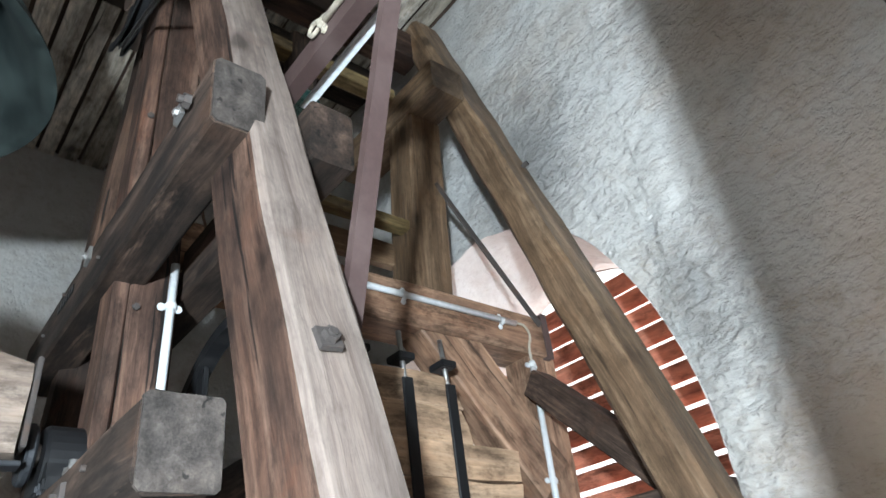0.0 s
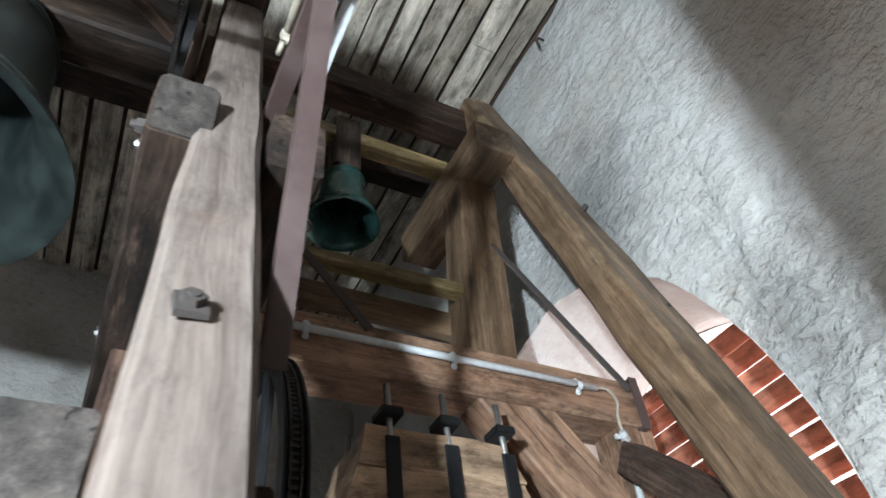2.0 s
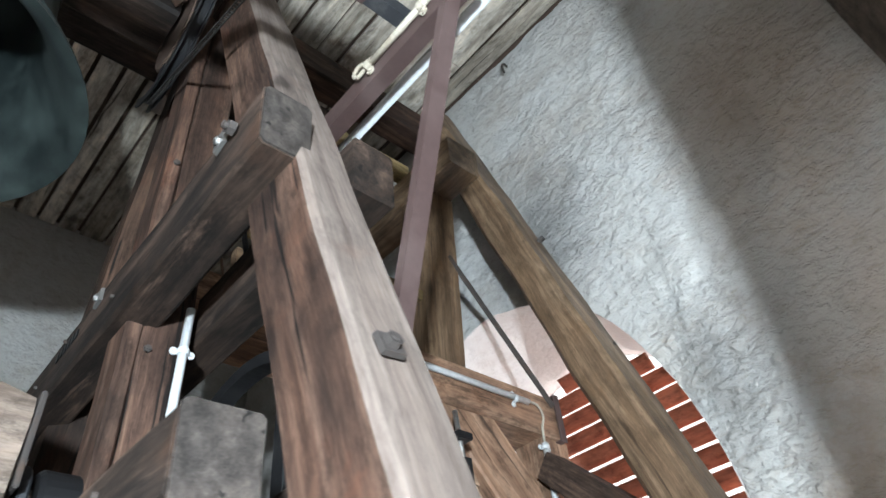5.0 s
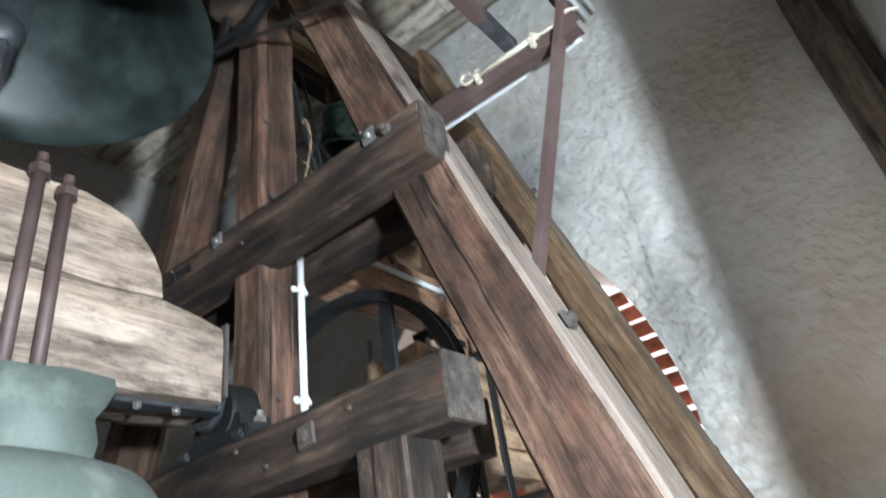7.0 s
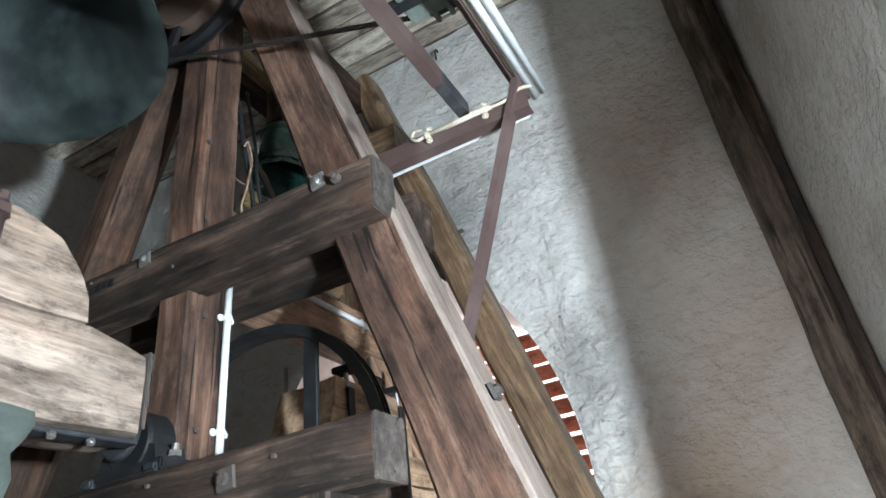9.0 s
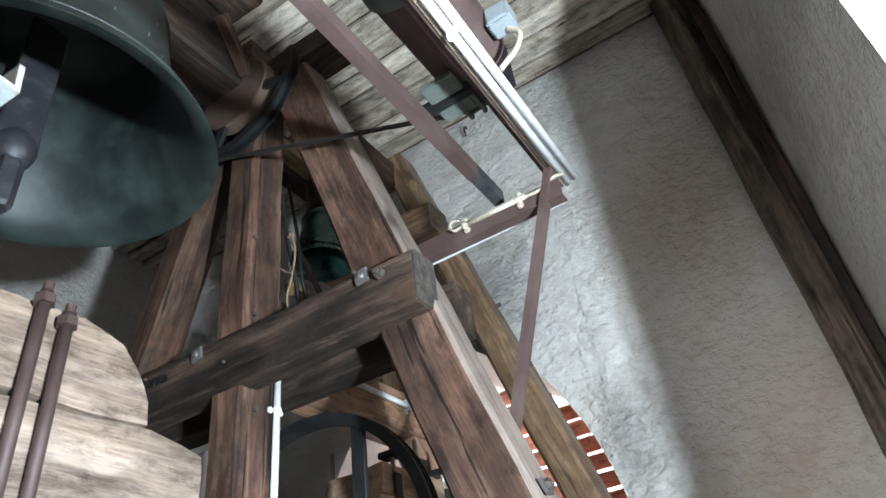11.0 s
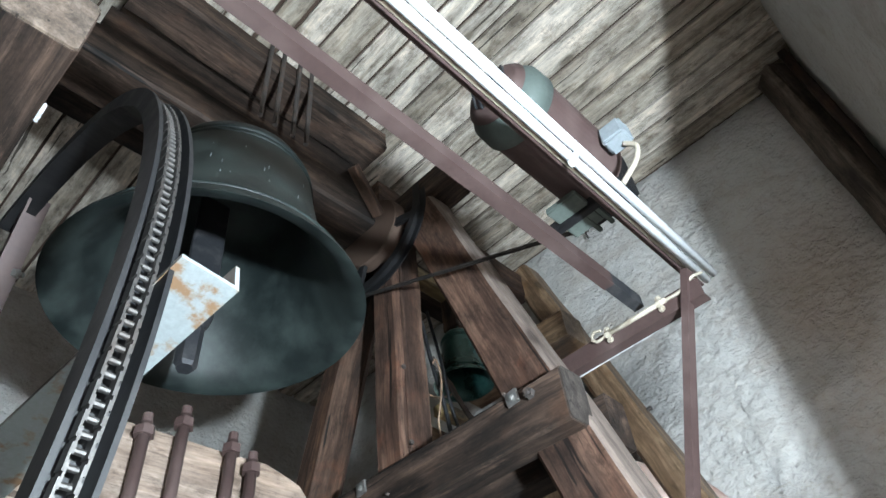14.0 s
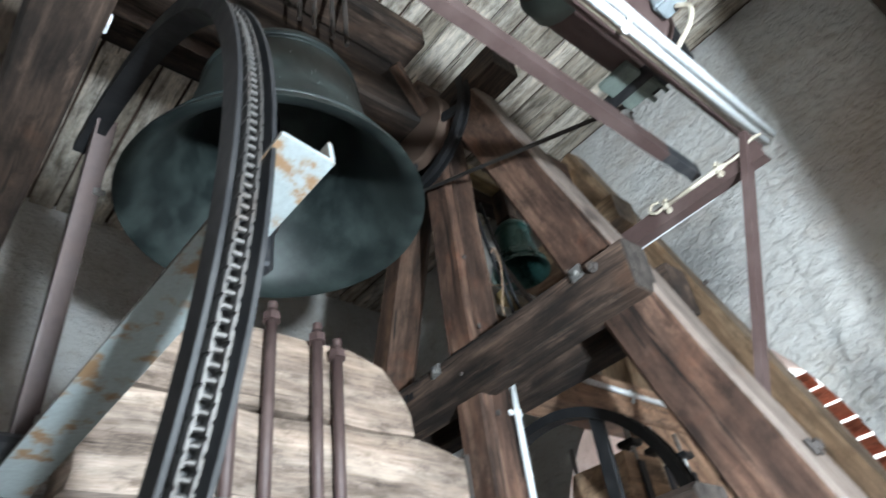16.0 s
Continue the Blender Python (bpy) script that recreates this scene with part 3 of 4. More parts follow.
beam("rail", (0.42, 0.725, 3.085), (1.29, 0.725, 3.095), 0.07, 0.055, (0, 1, 0), M_BRASS, "golden varnished rail", chamfer=0.006, wob=0.003)
beam("rail", (0.42, 0.84, 3.00), (1.25, 0.84, 3.00), 0.05, 0.12, (0, 1, 0), M_WOOD_OLIVE, chamfer=0.006, wob=0.003)
beam("end_board", (1.265, 0.755, 3.08), (1.265, 0.80, 2.755), 0.035, 0.13, (1, 0, 0), M_WOOD_OLIVE, chamfer=0.005, wob=0.003)
beam("knee_brace", (1.31, 0.73, 2.64), (1.88, 0.73, 1.99), 0.16, 0.25, (0, 1, 0), M_WOOD_ORANGE, "brown knee brace", chamfer=0.008)
beam("upright_post", (1.935, 0.74, 0.02), (1.935, 0.74, 2.55), 0.17, 0.17, (1, 0, 0), M_WOOD_ORANGE, chamfer=0.008)
beam("tie_beam", (1.85, 0.64, 2.40), (1.655, -0.05, 1.80), 0.10, 0.12, (1, 0, 0), M_WOOD_DARK, "black tie beam", chamfer=0.006)
beam("bearing_beam", (1.60, -0.22, 1.70), (1.60, 1.6, 1.70), 0.17, 0.15, (1, 0, 0), M_WOOD_DARK)


def strap_bm(p0, p1, w, t, side):
    return timber_bm(p0, p1, w, t, side, 0.0015, 0.0005, 0.2)


part("iron_strap", strap_bm((1.39, 0.655, 3.38), (1.93, 0.622, 2.70), 0.035, 0.009, (0.78, 0, 0.62)), M_RUST, frame_ob, "dark flat iron strap")
part("iron_strap", strap_bm((0.33, 0.655, 3.30), (0.80, 0.622, 2.72), 0.035, 0.009, (0.78, 0, 0.62)), M_RUST, frame_ob, "dark flat iron strap")
part("nail", tube_bm([(1.61, 0.285, 3.29), (1.615, 0.245, 3.30)], 0.012, 8), M_RUST, frame_ob)
part("nail", tube_bm([(1.615, 0.075, 2.62), (1.618, 0.045, 2.625)], 0.008, 8), M_RUST, frame_ob)
stir = bmesh.new()
for a, b in (((1.96, 0.622, 2.535), (1.96, 0.622, 2.765)), ((1.96, 0.622, 2.758), (1.96, 0.85, 2.758)), ((1.96, 0.622, 2.542), (1.96, 0.85, 2.542))):
    timber_bm(a, b, 0.04, 0.008, (1, 0, 0), 0.0015, 0.0005, 0.2, bm=stir)
bmesh.ops.recalc_face_normals(stir, faces=stir.faces)
part("iron_stirrup", stir, M_PRIMER, frame_ob, "rusty iron stirrup round the beam end")


# ---------- conduits and cables ----------
def clip_bm(at, along, out, r):
    """A saddle clip: a ring round the pipe with a lug and a screw."""
    a, o = Vector(along).normalized(), Vector(out).normalized()
    s = a.cross(o)
    at = Vector(at)
    bm = bmesh.new()
    strip = []
    for k in range(13):
        t = math.pi * (k / 12 * 1.3 - 0.15)
        q = s * math.cos(t) + o * math.sin(t)
        strip.append([bm.verts.new(at + q * rr + a * e) for rr, e in ((r, -0.009), (r + 0.004, -0.009), (r + 0.004, 0.009), (r, 0.009))])
    for p, q in zip(strip, strip[1:]):
        for k in range(4):
            bm.faces.new((p[k], p[(k + 1) % 4], q[(k + 1) % 4], q[k]))
    bm.faces.new(strip[0][::-1])
    bm.faces.new(strip[-1])
    bmesh.ops.recalc_face_normals(bm, faces=bm.faces)
    for sg in (1, -1):
        c = at + s * sg * (r + 0.012) - o * (r - 0.002)
        tube_bm([c, c + o * 0.006], 0.012, 10, bm)
        tube_bm([c + o * 0.006, c + o * 0.010], 0.005, 8, bm)
    return bm


def conduit(name, ctrl, r, mat, label, clips=(), along=(1, 0, 0), out=(0, -1, 0)):
    ob = thing(name, ctrl[0], label, "conduit")
    part("pipe", tube_bm(ctrl, r, 12), mat, ob, smooth=True)
    for c in clips:
        part("clip", clip_bm(c, along, out, r), mat, ob)
    return ob


conduit("conduit", [(0.47, 0.616, 2.665), (1.0, 0.616, 2.668), (1.75, 0.616, 2.672)], 0.0135, M_PVC, "white plastic conduit clipped along the cross beam",
        [(x, 0.616, 2.665) for x in (0.575, 1.12, 1.66)])
conduit("conduit", [(1.84, 0.638, 2.51), (1.835, 0.64, 2.0), (1.83, 0.64, 1.2)], 0.0135, M_PVC, "white plastic conduit running down a brown post", [(1.84, 0.638, 2.49), (1.833, 0.638, 1.98)], (0, 0, 1))
conduit("conduit", [(0.195, 0.562, 2.52), (0.192, 0.562, 2.2), (0.19, 0.562, 1.9)], 0.013, M_PVC, "white plastic conduit on the reddish upright post", [(0.194, 0.562, 2.375), (0.191, 0.562, 1.975)], (0, 0, 1))
cable = lambda name, pts, r, mat, label: solo(name, tube_bm(smooth_path(pts), r, 8), mat, label, "cable", smooth=True)
cable("cable", [(1.74, 0.616, 2.672), (1.80, 0.612, 2.67), (1.838, 0.618, 2.63), (1.83, 0.628, 2.57), (1.84, 0.638, 2.50)], 0.006, M_CREAM, "thin cream cable looping between two conduits")
cable("cable", [(0.47, 0.616, 2.665), (0.42, 0.61, 2.69), (0.36, 0.63, 2.72), (0.27, 0.66, 2.72)], 0.005, M_CABLE, "thin brown cable leaving a conduit end")


# ---------- steel cantilever with the bell motor ----------
def section_bm(p0, p1, w, h, t, side, kind="L", bm=None):
    """A rolled steel angle or channel along p0-p1; side is its web's outer normal."""
    d, s, u = axes_of(p0, p1, side)
    p0 = Vector(p0)
    L = (Vector(p1) - p0).length
    if kind == "L":
        poly = [(0, 0), (w, 0), (w, t), (t, t), (t, h), (0, h)]
    else:
        poly = [(0, 0), (w, 0), (w, t), (t, t), (t, h - t), (w, h - t), (w, h), (0, h)]
    pts = [p0 + s * a + u * b for a, b in poly]
    return prism_bm(pts, d * L, bm)


rig = thing("motor_bracket", (0.26, -0.3, 2.85), "red-oxide painted steel bracket cantilevered from the bell frame", "bracket")
part("arm", section_bm((0.235, -0.64, 2.82), (0.235, 0.05, 2.82), 0.045, 0.07, 0.007, (1, 0, 0), "C"), M_PRIMER, rig)
part("white_strip", timber_bm((0.332, -0.61, 2.802), (0.330, 0.0, 2.792), 0.030, 0.008, (1, 0, 0), 0.001, 0, 0.3), M_PVC, rig, "white plastic strip")
part("strut", section_bm((0.262, -0.25, 1.90), (0.215, -0.63, 2.86), 0.042, 0.024, 0.006, (1, 0, 0)), M_PRIMER, rig, "slanting steel angle strut")
part("outer_rail", section_bm((0.31, -0.605, 2.915), (-1.75, -0.63, 2.915), 0.025, 0.03, 0.005, (0, 1, 0)), M_PRIMER, rig)
part("inner_rail", section_bm((0.15, -0.40, 2.97), (-1.75, -0.415, 2.97), 0.042, 0.058, 0.007, (0, 1, 0), "C"), M_PRIMER, rig, "red-brown steel rail")
part("rail_end", section_bm((0.34, -0.40, 2.965), (0.15, -0.40, 2.968), 0.040, 0.054, 0.007, (0, 1, 0), "C"), M_IRON, rig, "scorched black rail end")
conduit("conduit", [(0.36, -0.665, 2.895), (-0.5, -0.675, 2.895), (-1.75, -0.69, 2.895)], 0.0138, M_PVC, "white conduit along the steel rail")
conduit("conduit", [(0.36, -0.636, 2.885), (-0.5, -0.646, 2.885), (-1.75, -0.66, 2.885)], 0.0138, M_PVC, "white conduit along the steel rail", [(-0.43, -0.65, 2.885)])
conduit("conduit", [(0.33, -0.612, 2.895), (-0.5, -0.622, 2.895), (-1.75, -0.636, 2.895)], 0.006, M_CREAM, "thin cream cable along the steel rail")
conduit("conduit", [(0.224, -0.52, 2.80), (0.224, -0.27, 2.80)], 0.009, M_CREAM, "short cream cable tube on the steel arm", [(0.224, -0.495, 2.80), (0.224, -0.285, 2.80)], (0, 1, 0), (-1, 0, 0))
cable("cable", [(0.224, -0.50, 2.80), (0.226, -0.57, 2.80), (0.24, -0.62, 2.835), (0.30, -0.645, 2.88)], 0.006, M_CREAM, "cream cable turning into the conduits")
cable("cable", [(0.224, -0.27, 2.80), (0.222, -0.240, 2.795), (0.222, -0.222, 2.815), (0.224, -0.235, 2.838), (0.226, -0.262, 2.832)], 0.006, M_CREAM, "cream cable curl at the steel arm")

motor = thing("bell_motor", (-0.25, -0.52, 3.05), "red-brown electric bell motor with grey end caps on a steel bracket", "motor")
MX, MY, MZ = -0.30, -0.555, 3.165
part("body", lathe_bm([(0.0, -0.20), (0.120, -0.20), (0.128, -0.19), (0.128, 0.20), (0.120, 0.21), (0.0, 0.21)], (MX, MY, MZ), (1, 0, 0), 48), M_PRIMER, motor, "red-brown motor housing")
part("end_cap", lathe_bm([(0.0, -0.30), (0.06, -0.295), (0.105, -0.27), (0.133, -0.235), (0.137, -0.175), (0.127, -0.173)], (MX, MY, MZ), (1, 0, 0), 48), M_CANON, motor, "dull grey-green end cap", smooth=True)
part("vent_cover", lathe_bm([(0.0, -0.318), (0.05, -0.316), (0.088, -0.300), (0.112, -0.276), (0.104, -0.270), (0.0, -0.270)], (MX, MY, MZ), (1, 0, 0), 40), M_PRIMER, motor, "red-brown vent cover", smooth=True)
for k in range(7):
    y = -0.060 + 0.020 * k
    w_ = math.sqrt(0.074 ** 2 - y * y)
    part("vent_rib", timber_bm((MX - 0.311, MY + y, MZ - w_), (MX - 0.311, MY + y, MZ + w_), 0.006, 0.016, (0, 1, 0), 0.001, 0, 0.2), M_IRON, motor)
part("gear_case", box_bm((MX + 0.20, MY - 0.10, MZ - 0.13), (MX + 0.31, MY + 0.10, MZ + 0.09), 0.012), M_BLACK, motor, "black gear case")
part("foot", box_bm((MX + 0.10, MY + 0.03, MZ - 0.150), (MX + 0.27, MY + 0.15, MZ - 0.125), 0.004), M_GREEN, motor, "grey-green motor foot")
for k in range(4):
    part("rib", box_bm((MX + 0.205, MY - 0.085 + k * 0.05, MZ - 0.154), (MX + 0.305, MY - 0.070 + k * 0.05, MZ - 0.138), 0.002), M_GREEN, motor)
part("mounting_plate", box_bm((MX + 0.17, MY - 0.08, MZ - 0.165), (MX + 0.20, MY + 0.20, MZ - 0.12), 0.003), M_BLACK, motor)
part("junction_box", box_bm((MX + 0.06, MY - 0.205, MZ - 0.085), (MX + 0.135, MY - 0.125, MZ - 0.01), 0.008), M_BOX, motor, "grey junction box")
cable("cable", [(-0.19, -0.73, 3.08), (-0.185, -0.76, 3.04), (-0.19, -0.74, 2.98), (-0.20, -0.68, 2.92)], 0.009, M_CREAM, "thick cream cable at the motor")

cable("cable", [(0.236, 0.566, 3.17), (0.25, 0.556, 3.19), (0.268, 0.552, 3.10), (0.25, 0.556, 2.96), (0.232, 0.560, 2.86), (0.262, 0.562, 2.74), (0.30, 0.60, 2.68)], 0.005, M_CABLE, "brown cable looping down beside the upright post")
cable("cable", [(0.245, 0.62, 3.45), (0.27, 0.60, 3.20), (0.33, 0.60, 2.98), (0.38, 0.63, 2.80), (0.36, 0.66, 2.74)], 0.010, M_BLACK, "black cable sagging behind the leaning post")
cable("cable", [(0.30, 0.63, 3.55), (0.345, 0.61, 3.25), (0.36, 0.60, 3.05), (0.44, 0.62, 2.86), (0.46, 0.66, 2.75)], 0.008, M_BLACK, "black cable sagging behind the leaning post")
cable("cable", [(0.36, 0.80, 3.24), (0.45, 0.785, 3.20), (0.55, 0.78, 3.235), (0.62, 0.785, 3.30), (0.60, 0.80, 3.36), (0.56, 0.81, 3.34)], 0.005, M_CABLE, "brown cable curling over the golden rail")
solo("wall_hook", tube_bm(smooth_path([(1.84, 0.34, 4.93), (1.79, 0.335, 4.92), (1.755, 0.33, 4.86), (1.76, 0.33, 4.80)], 5), 0.008, 8), M_RUST, "rusty iron hook in the plaster wall", "hook", smooth=True)


# ---------- chains and wheels ----------
def chain_bm(pts, out, pitch=0.032, w=0.022, r=0.008, ph=0.009):
    """A roller chain laid along a dense path; out is the direction across the chain, along its pins."""
    pts = [Vector(p) for p in pts]
    seg = [(b - a).length for a, b in zip(pts, pts[1:])]
    total = sum(seg)
    bm = bmesh.new()

    def at(s):
        i = 0
        while i < len(seg) - 1 and s > seg[i]:
            s -= seg[i]
            i += 1
        return pts[i].lerp(pts[i + 1], min(1.0, s / seg[i]))

    o = Vector(out).normalized()
    n = int(total / pitch)
    for k in range(n):
        a, b = at(k * pitch), at((k + 1) * pitch)
        tube_bm([a - o * w * 0.42, a + o * w * 0.42], r, 8, bm)
        d = (b - a).normalized()
        u = d.cross(o)
        gap = w * (0.5 if k % 2 else 0.64)
        for sg in (1, -1):
            c = a + o * gap * sg
            e = b + o * gap * sg
            prism_bm([c - d * 0.006 - u * ph, e + d * 0.006 - u * ph, e + d * 0.006 + u * ph, c - d * 0.006 + u * ph], o * 0.003 * sg, bm)
    return bm


def rim_bm(x, yc, zc, R, width, depth, t, a0=0.0, a1=2 * math.pi, sides=120):
    """A channel rim, open outwards, of a wheel that turns about the x axis."""
    prof = [(-width / 2, 0), (-width / 2, -depth), (width / 2, -depth), (width / 2, 0), (width / 2 - t, 0), (width / 2 - t, -depth + t), (-width / 2 + t, -depth + t), (-width / 2 + t, 0)]
    bm = bmesh.new()
    full = abs(a1 - a0 - 2 * math.pi) < 1e-6
    n = sides if full else sides + 1
    rings = []
    for k in range(n):
        a = a0 + (a1 - a0) * k / sides
        rings.append([bm.verts.new((x + px, yc + math.cos(a) * (R + pr), zc + math.sin(a) * (R + pr))) for px, pr in prof])
    for p, q in list(zip(rings, rings[1:])) + ([(rings[-1], rings[0])] if full else []):
        for k in range(8):
            bm.faces.new((p[k], p[(k + 1) % 8], q[(k + 1) % 8], q[k]))
    if not full:
        bm.faces.new(rings[0])
        bm.faces.new(rings[-1][::-1])
    bmesh.ops.recalc_face_normals(bm, faces=bm.faces)
    return bm


def arc(x, yc, zc, R, a0, a1, n=90):
    return [(x, yc + math.cos(a0 + (a1 - a0) * k / n) * R, zc + math.sin(a0 + (a1 - a0) * k / n) * R) for k in range(n + 1)]


# ---------- bells ----------
def bell_profile(R, H, full=0.0):
    """Outer and inner outline of a bell, from the lip up over the shoulder and back down inside."""
    out = [(1.0, 0.0), (0.985, 0.03), (0.93, 0.085), (0.845, 0.17), (0.765, 0.28), (0.70, 0.40), (0.65, 0.54), (0.615, 0.68), (0.59, 0.80), (0.575, 0.87), (0.54, 0.925), (0.46, 0.965), (0.32, 0.985), (0.12, 1.0), (0.0, 1.0)]
    inn = [(0.0, 0.90), (0.30, 0.89), (0.45, 0.85), (0.52, 0.76), (0.555, 0.62), (0.60, 0.46), (0.665, 0.32), (0.75, 0.19), (0.845, 0.08), (0.93, 0.01)]
    fill = lambda r: r + full * (1 - r) if r > 0.4 else r * (1 + 0.74 * full)
    return [(fill(r) * R, h * H) for r, h in out] + [(fill(r) * R, h * H) for r, h in inn] + [(R, 0.0)]


def make_bell(name, at, R, H, mat, label, axis=(0, 0, 1), full=0.0):
    ob = thing(name, at, label, "bell")
    d = Vector(axis).normalized()
    part("body", lathe_bm(bell_profile(R, H, full), at, axis, 72), mat, ob, smooth=True)
    for h, r in ((0.80, 0.592), (0.84, 0.584), (0.12, 0.905)):
        r += full * (1 - r)
        part("moulding", lathe_bm([(r * R, h * H - 0.006), (r * R + 0.006, h * H), (r * R, h * H + 0.006)], at, axis, 72), mat, ob, smooth=True)
    crown = bmesh.new()
    a = d.orthogonal().normalized()
    b = d.cross(a)
    top = Vector(at) + d * H
    for k in range(6):
        t = math.pi * k / 3
        u = a * math.cos(t) + b * math.sin(t)
        tube_bm(smooth_path([top + u * 0.18 * R - d * 0.01, top + u * 0.28 * R + d * 0.10 * H, top + u * 0.16 * R + d * 0.17 * H, top + u * 0.03 * R + d * 0.15 * H], 5), 0.05 * R, 8, crown)
    part("crown", crown, mat, ob, smooth=True)
    return ob


GROUP = "bells in the belfry"
great = make_bell("bell", (-0.77, 0.70, 3.05), 0.562, 0.80, M_BELL, "great dark green bronze bell on a timber yoke")
lower = make_bell("bell", (-0.76, 0.69, 0.58), 0.67, 1.10, M_GREEN, "grey-green bell under a bleached log headstock", full=0.4)
eastern = make_bell("bell", (1.02, 0.65, 0.80), 0.42, 0.62, M_BELL, "dark bell under a tan laminated headstock")
small = make_bell("small_bell", (0.765, 0.84, 3.42), 0.165, 0.34, M_BELL_GREEN, "small glossy green bronze bell on a timber yoke")
for b_ in (great, lower, eastern, small):
    tagged(b_, group=GROUP)


# large wheel of the lower bell, close by
WX, WY, WZ, WR = -1.43, 0.577, 2.024, 1.04
TILT = Matrix.Translation((WX, WY, WZ)) @ Matrix.Rotation(0.05, 4, "Z") @ Matrix.Translation((-WX, -WY, -WZ))


def tilted(bm):
    bmesh.ops.transform(bm, matrix=TILT, verts=bm.verts)
    return bm


wheel = part("wheel_rim", tilted(rim_bm(WX, WY, WZ, WR, 0.062, 0.045, 0.007, radians(82), radians(290), 110)), M_BLACK, lower, "large black channel rim of the bell wheel")
part("chain", tilted(chain_bm(arc(WX, WY, WZ, WR - 0.014, radians(84), radians(285), 160), (1, 0, 0), 0.0175, 0.015, 0.004)), M_CHAIN, wheel, "steel roller chain")
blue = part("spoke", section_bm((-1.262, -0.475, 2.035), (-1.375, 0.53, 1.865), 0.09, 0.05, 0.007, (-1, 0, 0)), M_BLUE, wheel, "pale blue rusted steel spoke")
# the x-facing sides of the angle take a darker grey-brown
blue.data.materials.append(M_DRAB)
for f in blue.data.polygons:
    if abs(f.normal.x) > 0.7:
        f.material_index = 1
part("spoke", section_bm((-1.445, 0.60, 3.07), (-1.375, 1.06, 2.06), 0.065, 0.065, 0.008, (1, 0, 0)), M_PRIMER, wheel, "red-brown steel spoke")
part("spoke", section_bm((-1.42, 0.90, 1.05), (-1.42, 0.62, 1.95), 0.05, 0.05, 0.007, (1, 0, 0)), M_PRIMER, wheel, "red-brown steel spoke")
for at in ((-1.38, 0.70, 2.86), (-1.33, 0.98, 2.24)):
    part("bolt", bolt_bm(at, (1, -0.6, -0.2), 0.03, 0, 0.014), M_STEEL, wheel)
part("hub", lathe_bm([(0.0, -0.06), (0.10, -0.06), (0.11, -0.05), (0.11, 0.05), (0.10, 0.06), (0.0, 0.06)], (WX, 0.69, 1.95), (1, 0, 0), 24), M_BLACK, wheel)
part("axle", tube_bm([(WX - 0.2, 0.69, 1.95), (-1.2, 0.69, 1.95)], 0.03, 14), M_STEEL, wheel)

# wheel of the eastern bell
EX, EY, EZ, ER = 0.42, 0.62, 1.86, 0.555
ewheel = part("wheel_rim", rim_bm(EX, EY, EZ, ER, 0.055, 0.04, 0.006), M_BLACK, eastern, "black channel rim of the bell wheel")
part("chain", chain_bm(arc(EX, EY, EZ, ER - 0.012, radians(40), radians(250), 100), (1, 0, 0), 0.0175, 0.017, 0.0045), M_CHAIN, ewheel)
for dy in (-0.243, 0.243):
    dz = math.sqrt((ER - 0.03) ** 2 - dy * dy)
    part("spoke", timber_bm((EX, EY + dy, EZ - dz), (EX, EY + dy, EZ + dz), 0.02, 0.06, (1, 0, 0), 0.003, 0, 0.2), M_BLACK, ewheel)

# wheel and drive chain of the great bell
UX, UY, UZ, UR = -0.03, 0.65, 3.9, 0.37
uwheel = part("wheel_rim", rim_bm(UX, UY, UZ, UR, 0.05, 0.04, 0.006, radians(172), radians(318), 60), M_BLACK, great, "dark rim of the bell wheel")
for ang in (200, 290):
    a = radians(ang)
    u = Vector((0, math.cos(a), math.sin(a)))
    part("spoke", timber_bm(Vector((UX, UY, UZ)) + u * 0.04, Vector((UX, UY, UZ)) + u * (UR - 0.03), 0.02, 0.05, (1, 0, 0), 0.003, 0, 0.2), M_BLACK, uwheel)
part("disc", lathe_bm([(0.0, -0.035), (0.19, -0.035), (0.20, -0.025), (0.20, 0.025), (0.19, 0.035), (0.0, 0.035)], (UX + 0.02, UY, UZ), (1, 0, 0), 40), M_WOOD_DARK, uwheel, "blackened wooden disc")
solo("drive_chain", chain_bm([Vector((-0.035, -0.44, 3.03)).lerp(Vector((-0.03, 0.80, 3.565)), k / 40) for k in range(41)], (1, 0, 0), 0.0175, 0.009, 0.0032, 0.0042), M_CHAIN, "taut steel roller chain from the motor", "chain")


ca = Vector((0.02, 0.10, 1)).normalized()
c0 = Vector((-0.815, 0.71, 3.05))
part("clapper", lathe_bm([(0.0, -0.30), (0.030, -0.30), (0.038, -0.285), (0.042, -0.12), (0.040, -0.11), (0.0, -0.11)], c0, ca, 6), M_IRON, great, "dark iron clapper tail")
part("clapper_ball", lathe_bm([(0.0, -0.13), (0.03, -0.12), (0.055, -0.09), (0.065, -0.05), (0.055, -0.01), (0.03, 0.02), (0.0, 0.03)], c0, ca, 20), M_IRON, great, "dark iron clapper ball", smooth=True)
part("clapper_shaft", timber_bm(c0 - ca * 0.02, c0 + ca * 0.62, 0.13, 0.022, (1, 0, 0), 0.004, 0.001, 0.2), M_IRON, great, "flat iron clapper shaft")

yoke = part("yoke", timber_bm((-1.62, 0.71, 4.00), (-0.06, 0.71, 4.00), 0.24, 0.19, (0, 1, 0), 0.014, 0.006), M_WOOD_DARK, great, "dark timber yoke")
part("upper_beam", timber_bm((-1.50, 0.73, 4.215), (-0.10, 0.73, 4.215), 0.22, 0.21, (0, 1, 0), 0.014, 0.006), M_WOOD_DARK, yoke)
